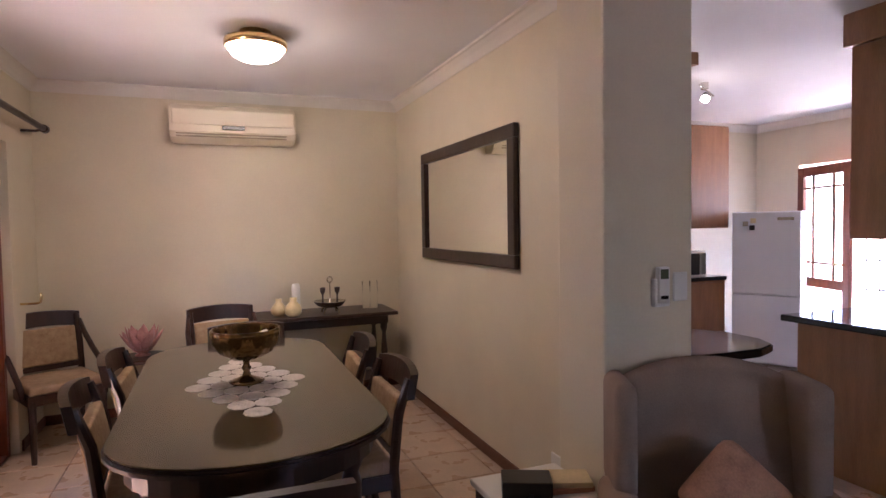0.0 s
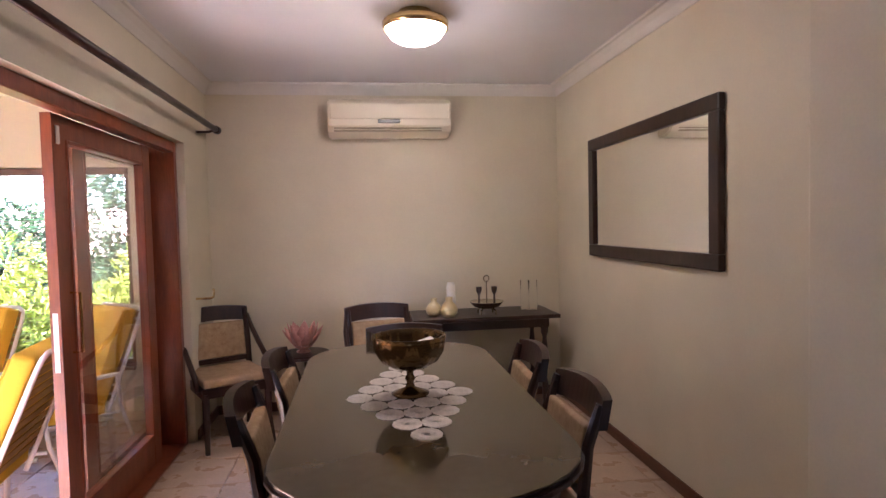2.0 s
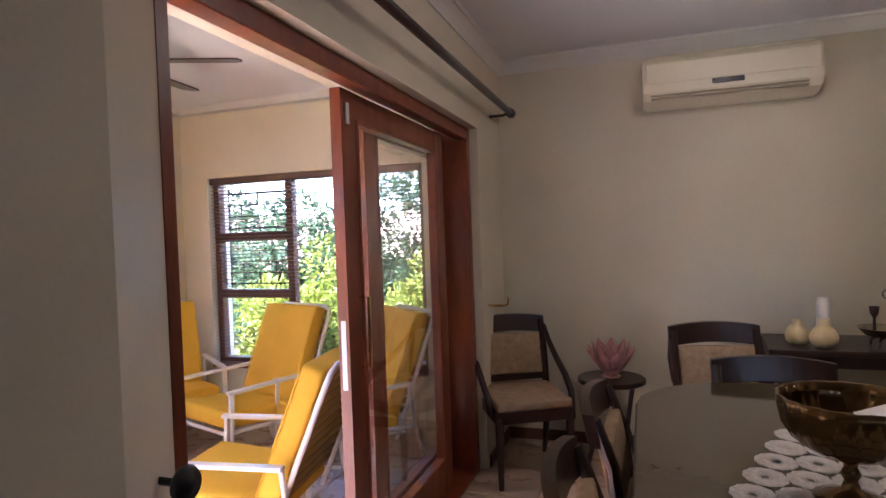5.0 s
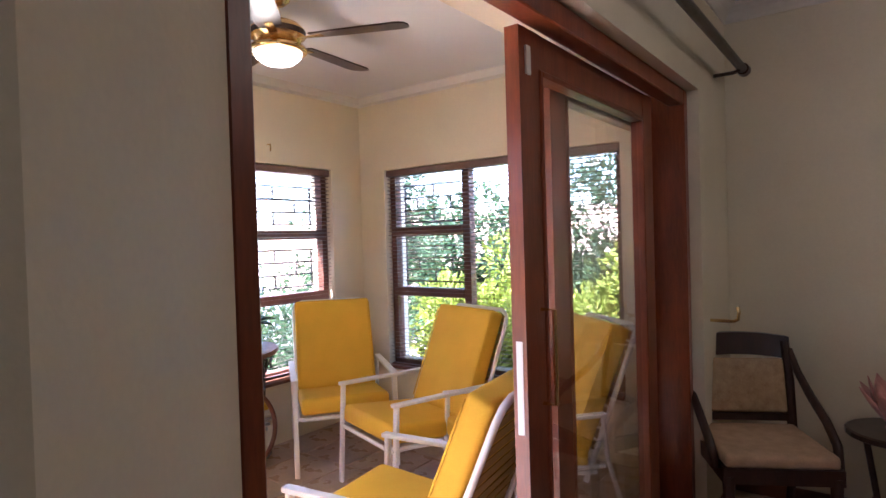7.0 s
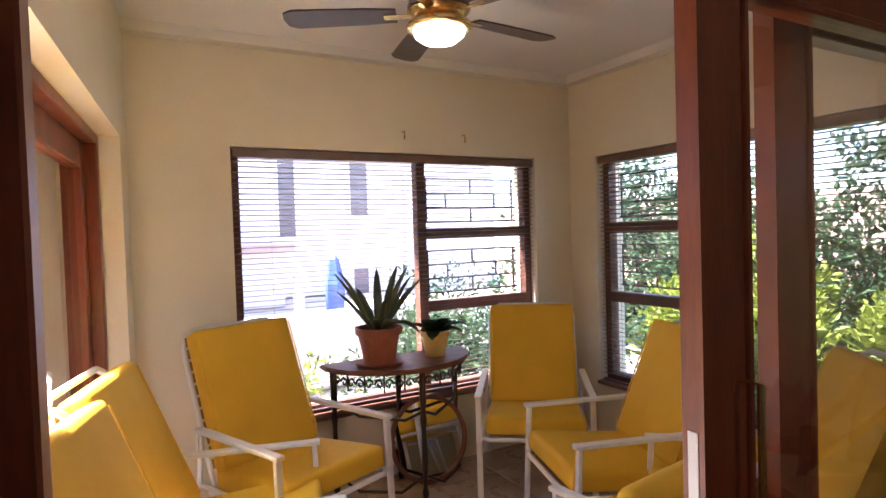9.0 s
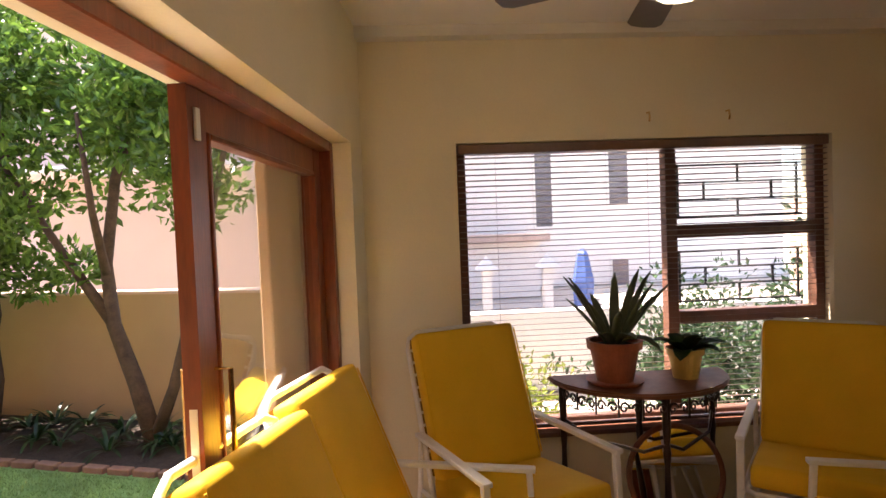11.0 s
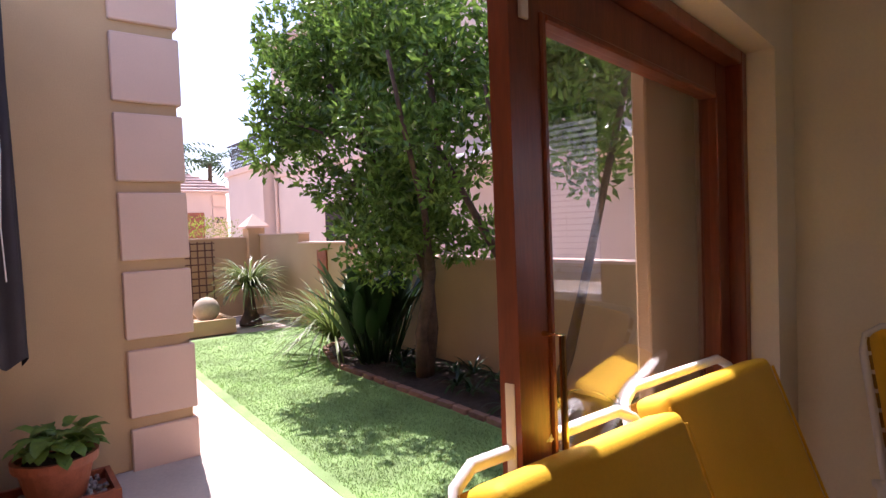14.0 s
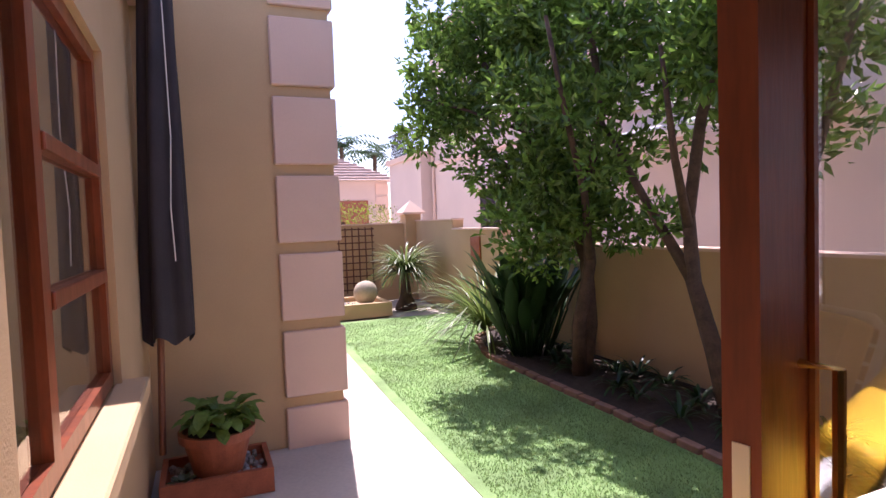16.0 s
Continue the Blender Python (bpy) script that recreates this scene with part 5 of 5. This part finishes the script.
tree(GM @ pose(-3.65, -4.25, G0), [
    ([(0, 0, 0), (-0.08, 0.02, 0.5), (-0.14, -0.1, 1.1), (-0.05, -0.3, 1.7), (0.2, -0.6, 2.4), (0.4, -1.1, 3.2)], 0.085, 0.03),
    ([(0.05, 0.02, 0), (0.12, 0.12, 0.5), (0.05, 0.22, 1.1), (0.15, 0.3, 1.7), (0.1, 0.5, 2.4), (0.3, 0.6, 3.2)], 0.075, 0.025),
    ([(0.05, 0.22, 1.1), (0.3, 0.5, 1.7), (0.7, 0.8, 2.4), (0.9, 0.9, 3.0)], 0.04, 0.015),
    ([(-0.14, -0.1, 1.1), (-0.4, -0.4, 1.8), (-0.5, -0.9, 2.6)], 0.045, 0.015),
    ([(-0.05, -0.3, 1.7), (0.3, -0.9, 2.1), (0.6, -1.5, 2.6)], 0.04, 0.015),
    ([(0.2, -0.6, 2.4), (0.7, -0.9, 2.65), (1.3, -1.2, 2.85)], 0.022, 0.008)],
    clump_cloud(2, [((-0.9, 1.1, -1.7, 1.1, 1.5, 4.7), 110, 0.27, 125), ((-0.3, 1.0, -2.2, -0.9, 2.6, 4.6), 40, 0.24, 100), ((-0.6, 0.9, -1.3, 1.2, 1.05, 2.3), 52, 0.23, 110), ((0.35, 1.25, -1.7, -0.8, 2.3, 3.1), 16, 0.19, 80)]),
    "dense broad-leaved garden tree with two crooked trunks in the bed", 5)
tree(GM @ pose(-3.72, -2.6, G0), [
    ([(0, 0, 0), (0.0, -0.15, 0.5), (-0.02, -0.36, 1.0), (-0.02, -0.40, 1.5), (0.05, -0.2, 2.2), (0.0, 0.1, 3.0)], 0.075, 0.03),
    ([(0.0, 0.02, 0.1), (0.02, 0.22, 0.5), (0.0, 0.36, 1.0), (0.05, 0.6, 1.7), (0.1, 0.9, 2.6)], 0.055, 0.02),
    ([(-0.02, -0.36, 1.0), (0.1, -0.7, 1.6), (0.3, -1.0, 2.3)], 0.05, 0.018),
    ([(-0.02, -0.40, 1.4), (0.3, -0.2, 1.9), (0.6, 0.0, 2.6)], 0.04, 0.014)],
    clump_cloud(7, [((-0.9, 0.8, -1.6, 1.0, 1.7, 4.2), 58, 0.27, 105), ((-0.5, 0.7, -0.4, 1.4, 1.7, 3.8), 30, 0.25, 95)]),
    "slender forked garden tree with small glossy leaves", 11)

SB = thing("strelitzia_bush", "large clump of dark paddle-leaved strelitzia in the bed", "shrub", "", "", GM @ pose(-3.64, -5.22, G0) @ Matrix.Diagonal((1.15, 1.15, 1.12, 1)))
for k in range(95):
    a = rng.uniform(0, 6.28)
    rr = rng.uniform(0.02, 0.40)
    h = Vector((rr * math.cos(a), rr * math.sin(a), rng.uniform(0.15, 0.60)))
    d = Vector((math.cos(a) * rng.uniform(0.05, 0.75), math.sin(a) * rng.uniform(0.05, 0.75), 1.0))
    bm = bmesh.new()
    blade(bm, h, d, rng.uniform(0.40, 0.70), 0.125, rng.uniform(0.1, 0.8), 6, 0.25)
    tube(bm, [(rr * 0.5 * math.cos(a), rr * 0.5 * math.sin(a), 0), h + d.normalized() * 0.02], 0.010, 4)
    part("leaf", bm, LEAFDARK, SB, "", True)


def grassy(name, m, n, length, width, droop, height, label, material, seed):
    r = random.Random(seed)
    e = thing(name, label, "plant", "", "", m)
    bm = bmesh.new()
    for k in range(n):
        a = r.uniform(0, 6.28)
        blade(bm, (0.02 * math.cos(a), 0.02 * math.sin(a), height), (math.cos(a), math.sin(a), r.uniform(0.2, 2.4)), length * r.uniform(0.7, 1.15), width, droop * r.uniform(0.7, 1.3), 6, 0.2)
    part("leaves", bm, material, e, "", True)
    return e


PN = grassy("ponytail_palm", GM @ pose(-3.60, -9.30, G0), 340, 0.78, 0.026, 1.7, 0.62, "ponytail palm with a swollen trunk and drooping strap leaves", PALMLEAF, 3)
part("trunk", lathe([(0.20, 0), (0.19, 0.06), (0.11, 0.22), (0.07, 0.50), (0.05, 0.82)], 14), BARK, PN, smooth=True)
grassy("strap_leaf_plant", GM @ pose(-3.50, -6.0, G0), 220, 1.15, 0.022, 1.5, 0.16, "arching strap-leaved plant beside the strelitzia", PALMLEAF, 8)
for k in range(26):
    y = -0.9 - 0.2 * k + rng.uniform(-0.08, 0.08)
    if -6.0 < y:
        grassy("bed_plant", GM @ pose(rng.uniform(-4.05, -3.38), y, G0 + 0.02), 18, 0.26, 0.03, 1.6, 0.02, "low dark leafy bed plant", LEAFDARK, k)["group"] = "low bed plants"

# grass blades
r = np.random.RandomState(9)
V, F = [], []
n = 60000
ys = -0.5 - 7.9 * r.uniform(size=n) ** 1.15
xs = r.uniform(0, 1, n)
for x, y in zip(xs, ys):
    x0 = -3.13 if y > -5.4 else (-3.13 - 1.0 * (-5.4 - y) / 1.5 if y > -6.9 else -4.15)
    px = x0 + x * (-1.74 - 0.05 * (-y - 2) - x0)
    a, h, w = r.uniform(0, 6.28), r.uniform(0.010, 0.022), 0.0035
    i = len(V)
    V += [(px - w * math.cos(a), y - w * math.sin(a), G0), (px + w * math.cos(a), y + w * math.sin(a), G0), (px + r.uniform(-0.012, 0.012), y + r.uniform(-0.012, 0.012), G0 + h)]
    F.append((i, i + 1, i + 2))
me = bpy.data.meshes.new("grass")
me.from_pydata(V, [], F)
me.materials.append(GRASS)
grass = tagged(new("grass", me), "short bright green grass blades of the lawn", "grass", "", "stuff")
grass.matrix_basis = GM

# neighbouring houses


def facade_window(e, x, z, w, h, y, material):
    f = part("window", box((x - w / 2 - 0.05, y - 0.03, z - h / 2 - 0.05), (x + w / 2 + 0.05, y + 0.04, z + h / 2 + 0.05)), material, e)
    part("pane", box((x - w / 2, y + 0.041, z - h / 2), (x + w / 2, y + 0.05, z + h / 2)), GRANITE, f)


NB = thing("neighbour_house", "two-storey pink rendered house behind the garden wall", "house", "", "", GM)
part("wall", boxes(((-14, -16.3, G0), (-7.0, -3.0, 6.6))), PINKWALL, NB)
part("garage_block", boxes(((-8.6, -19.5, G0), (-6.6, -16.35, 3.35))), PINKWALL, NB)
part("parapet_moulding", boxes(((-8.7, -19.6, 3.352), (-6.5, -16.33, 3.52))), QUOIN, NB)
part("string_course", boxes(((-7.0, -16.25, 3.05), (-6.93, -3.0, 3.15))), QUOIN, NB)
part("downpipe", bar([(-6.95, -16.2, 3.4), (-6.95, -16.2, G0)], 0.05, 8), QUOIN, NB)
part("roof_edge", boxes(((-14.2, -16.4, 6.602), (-6.7, -2.7, 6.8))), ROOFTILE, NB)
for y, z in ((-12.5, 1.5), (-9, 4.6), (-5.5, 4.6)):
    f = part("window", boxes(((-7.0, y - 0.6, z - 0.7), (-6.94, y + 0.6, z + 0.7))), QUOIN, NB)
    part("pane", boxes(((-6.939, y - 0.52, z - 0.62), (-6.93, y + 0.52, z + 0.62))), GRANITE, f)
bm = bmesh.new()
for k in range(22):
    tube(bm, [(-6.62, -19.4 + 0.14 * k, 3.55), (-6.62, -19.4 + 0.14 * k + 0.55, 4.35)], 0.014, 4)
    tube(bm, [(-6.62, -19.4 + 0.14 * k + 0.55, 3.55), (-6.62, -19.4 + 0.14 * k, 4.35)], 0.014, 4)
tube(bm, [(-6.62, -19.5, 4.36), (-6.62, -16.3, 4.36)], 0.03, 6)
part("balcony_railing", bm, IRON, NB, "black lattice balcony railing")
for k in range(2):
    part("awning", box((-7.0, -7.6 + 2.2 * k, 2.5), (-6.2, -5.9 + 2.2 * k, 2.58), 0.02, 1), WHITEPAINT, NB)

FH = thing("far_house", "single-storey pink house with a tiled hip roof and red garage door", "house", "", "", GM @ pose(-6.0, -24, 0))
part("wall", boxes(((-1.9, -8, G0), (6, 0, 3.2))), PINKWALL, FH)
bm = bmesh.new()
a = [bm.verts.new(p) for p in ((-2.3, 0.4, 3.2), (6.4, 0.4, 3.2), (6.4, -8.4, 3.2), (-2.3, -8.4, 3.2), (1.2, -4, 5.2), (3.2, -4, 5.2))]
for f in ((0, 1, 5, 4), (1, 2, 5), (2, 3, 4, 5), (3, 0, 4), (3, 2, 1, 0)):
    bm.faces.new([a[i] for i in f])
rf = part("roof", bm, ROOFTILE, FH, "pale clay tiled hip roof")
bm = bmesh.new()
for k in range(14):
    f = (k + 0.5) / 14
    tube(bm, [(-2.3 + 3.5 * f, 0.42 - 4.4 * f, 3.23 + 2.0 * f), (6.4 - 3.2 * f, 0.42 - 4.4 * f, 3.23 + 2.0 * f)], 0.035, 5)
part("tile_course", bm, ROOFTILE, rf)
part("garage_door", boxes(((-1.0, 0.0, G0), (2.6, 0.05, 2.35))), GARAGE, FH, "red wooden garage door")
for k in range(6):
    part("quoin_block", box((-1.92, -0.1, G0 + 0.55 * k), (-1.35, 0.06, G0 + 0.47 + 0.55 * k), 0.01, 1), QUOIN, FH)
num = bpy.data.curves.new("house_number", "FONT")
num.body, num.size, num.extrude = "27", 0.34, 0.01
no = new("house_number", num)
num.materials.append(IRON)
no.parent = FH
no.matrix_basis = pose(-1.42, 0.075, 1.92, 90, 0, 180)
HB = thing("lime_shrub", "round lime-green clipped shrub behind the end wall", "shrub", "", "", GM @ pose(-3.0, -11.4, 1.42))
leaves_mesh("crown", FOLIAGE_LIME, HB, [(x * 0.35, 0, 0.1 - 0.05 * abs(x), 0.36, 260) for x in range(-3, 4)], 0.06, 12)
part("trunk", bar([(0, 0, G0 - 1.42), (0, 0, 0.0)], 0.05, 6), BARK, HB)


def palm(m, h, label, seed):
    e = thing("palm_tree", label, "palm tree", "far palm trees", "", m)
    part("trunk", bar([(0, 0, 0), (0.1, 0, h * 0.5), (0.05, 0, h)], [0.22, 0.18, 0.16], 8), BARK, e)
    q = random.Random(seed)
    bm = bmesh.new()
    for k in range(22):
        a = q.uniform(0, 6.28)
        d = Vector((math.cos(a), math.sin(a), q.uniform(0.0, 1.2)))
        p = Vector((0, 0, h))
        for i in range(9):
            side = d.cross(Vector((0, 0, 1))).normalized()
            for s in (-1, 1):
                blade(bm, p, side * s + d * 0.5 + Vector((0, 0, -0.2)), 1.0 * (1 - i / 14), 0.20, 0.8, 2, 0.1)
            p = p + d * 0.34
            d = (d + Vector((0, 0, -0.17))).normalized()
    part("fronds", bm, FOLIAGE_FAR, e)
    return e


palm(GM @ pose(-10.4, -43, G0), 7.4, "tall palm tree behind the far house", 1)
palm(GM @ pose(-7.0, -47, G0), 6.9, "tall palm tree behind the far house", 2)
palm(GM @ pose(-13.5, -45, G0), 7.0, "tall palm tree behind the far house", 3)

# seen through the west window: walls paled for glare, pillars and a neighbour
WH = thing("street_house", "large pale rendered house across the yard", "house", "", "", pose(-17.5, 6.2, 0, 0, 0, 0))
part("wall", boxes(((-4, -3.0, G0), (0, 9.0, 7.0))), SUNLITWALL, WH)
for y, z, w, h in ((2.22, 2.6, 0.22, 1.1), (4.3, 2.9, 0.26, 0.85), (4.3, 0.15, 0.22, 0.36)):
    f = part("window", boxes(((0.0, y - w - 0.06, z - h - 0.06), (0.05, y + w + 0.06, z + h + 0.06))), SUNLITWALL, WH)
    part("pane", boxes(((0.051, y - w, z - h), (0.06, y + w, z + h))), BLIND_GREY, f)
part("lower_wing", boxes(((0.001, -4.0, G0), (2.0, 1.6, 1.15))), SUNLITWALL, WH)
part("lower_roof", boxes(((0.001, -4.2, 1.152), (2.3, 1.8, 1.34))), ROOFTILE, WH)
structure("yard_wall", boxes(((-7.8, 2.0, G0), (-7.6, 9.5, 0.66))), SUNLITWALL, "low pale rendered yard wall", "wall")
for y in (4.4, 5.22, 5.67, 6.48):
    e = thing("yard_pillar", "pale wall pillar with a pointed cap", "pillar", "yard pillars", "", pose(-9.4, y, 0))
    part("shaft", box((-0.06, -0.06, G0), (0.06, 0.06, 0.98)), SUNLITWALL, e)
    bm = bmesh.new()
    vs = [bm.verts.new((x, yy, 0.985)) for x, yy in ((-0.14, -0.14), (0.14, -0.14), (0.14, 0.14), (-0.14, 0.14))]
    tip = bm.verts.new((0, 0, 1.16))
    for k in range(4):
        bm.faces.new((vs[k], vs[(k + 1) % 4], tip))
    bm.faces.new(vs[::-1])
    part("cap", bm, SUNLITWALL, e)
bn = tagged(part("folded_parasol", lathe([(0.03, 0), (0.10, 0.05), (0.12, 0.6), (0.06, 0.9), (0.02, 0.95)], 12, 0.1, 5), BLUE), "blue folded parasol standing in the yard", "parasol")
bn.matrix_basis = pose(-8.3, 6.62, G0 + 0.45)
part("stand", bar([(0, 0, -0.45), (0, 0, 0.02)], 0.02, 6), IRON, bn)


def shrub(m, spread, count, size, material, label, seed, name="shrub"):
    e = thing(name, label, "shrub", "", "", m)
    q = np.random.RandomState(seed)
    pts = [(q.normal() * spread[0] * 0.4, q.normal() * spread[1] * 0.4, abs(q.normal()) * spread[2] * 0.45 + 0.15, 0.30, count) for _ in range(60)]
    leaves_mesh("crown", material, e, pts, size, seed)
    part("trunk", bar([(0, 0, 0), (0.05, 0, spread[2] * 0.5)], 0.05, 6), BARK, e)
    return e


shrub(pose(-6.2, 6.9, G0), (0.6, 0.9, 1.0), 90, 0.07, FOLIAGE_FAR, "leafy green shrub outside the window", 21)
shrub(pose(-6.3, 8.3, G0), (0.7, 0.9, 1.9), 90, 0.08, FOLIAGE_FAR, "leafy green shrub outside the window", 22)
shrub(pose(-5.9, 5.2, G0), (0.3, 0.4, 0.5), 50, 0.07, FOLIAGE_LIME, "small lime shrub outside the window", 23)
for i, (x, y, s, mt) in enumerate(((-5.6, 10.4, (1.2, 0.9, 1.9), FOLIAGE_FAR), (-4.2, 10.8, (1.5, 0.9, 2.5), FOLIAGE_FAR), (-2.6, 11.2, (1.5, 1.0, 2.3), FOLIAGE_FAR), (-4.8, 9.2, (0.7, 0.5, 0.9), FOLIAGE_LIME), (-3.2, 9.4, (0.9, 0.5, 1.0), FOLIAGE_LIME), (-0.8, 10.8, (1.3, 1.0, 2.0), FOLIAGE_LIME), (-7.6, 11.0, (1.3, 1.0, 2.3), FOLIAGE_FAR))):
    shrub(pose(x, y, G0), s, 170, 0.11, mt, "leafy garden shrub outside the north window", 30 + i)
structure("north_garden_wall", boxes(((-14, 13.0, G0), (6, 13.2, 1.9))), QUOIN, "pale garden wall behind the shrubs", "wall")

# ---- floor tiles ----
tile = None
P = 0.40
for i in range(-13, 13):
    for j in range(-5, 19):
        x, y = i * P + 0.10, j * P + 0.13
        inside = (-5.0 < x < -2.1 and 4.3 < y < 7.4) or (-2.3 < x < 1.1 and 1.5 < y < 7.4) or (1.1 <= x < 4.9 and 4.0 < y < 7.2)
        if not inside:
            continue
        if tile is None:
            tile = part("tile", box((-P / 2 + 0.003, -P / 2 + 0.003, -0.0115), (P / 2 - 0.003, P / 2 - 0.003, 0.0), 0.0025, 1), TILE, floor)
            o = tile
        else:
            o = new("tile", tile.data)
            o.parent = floor
        o.matrix_basis = pose(x, y, 0)
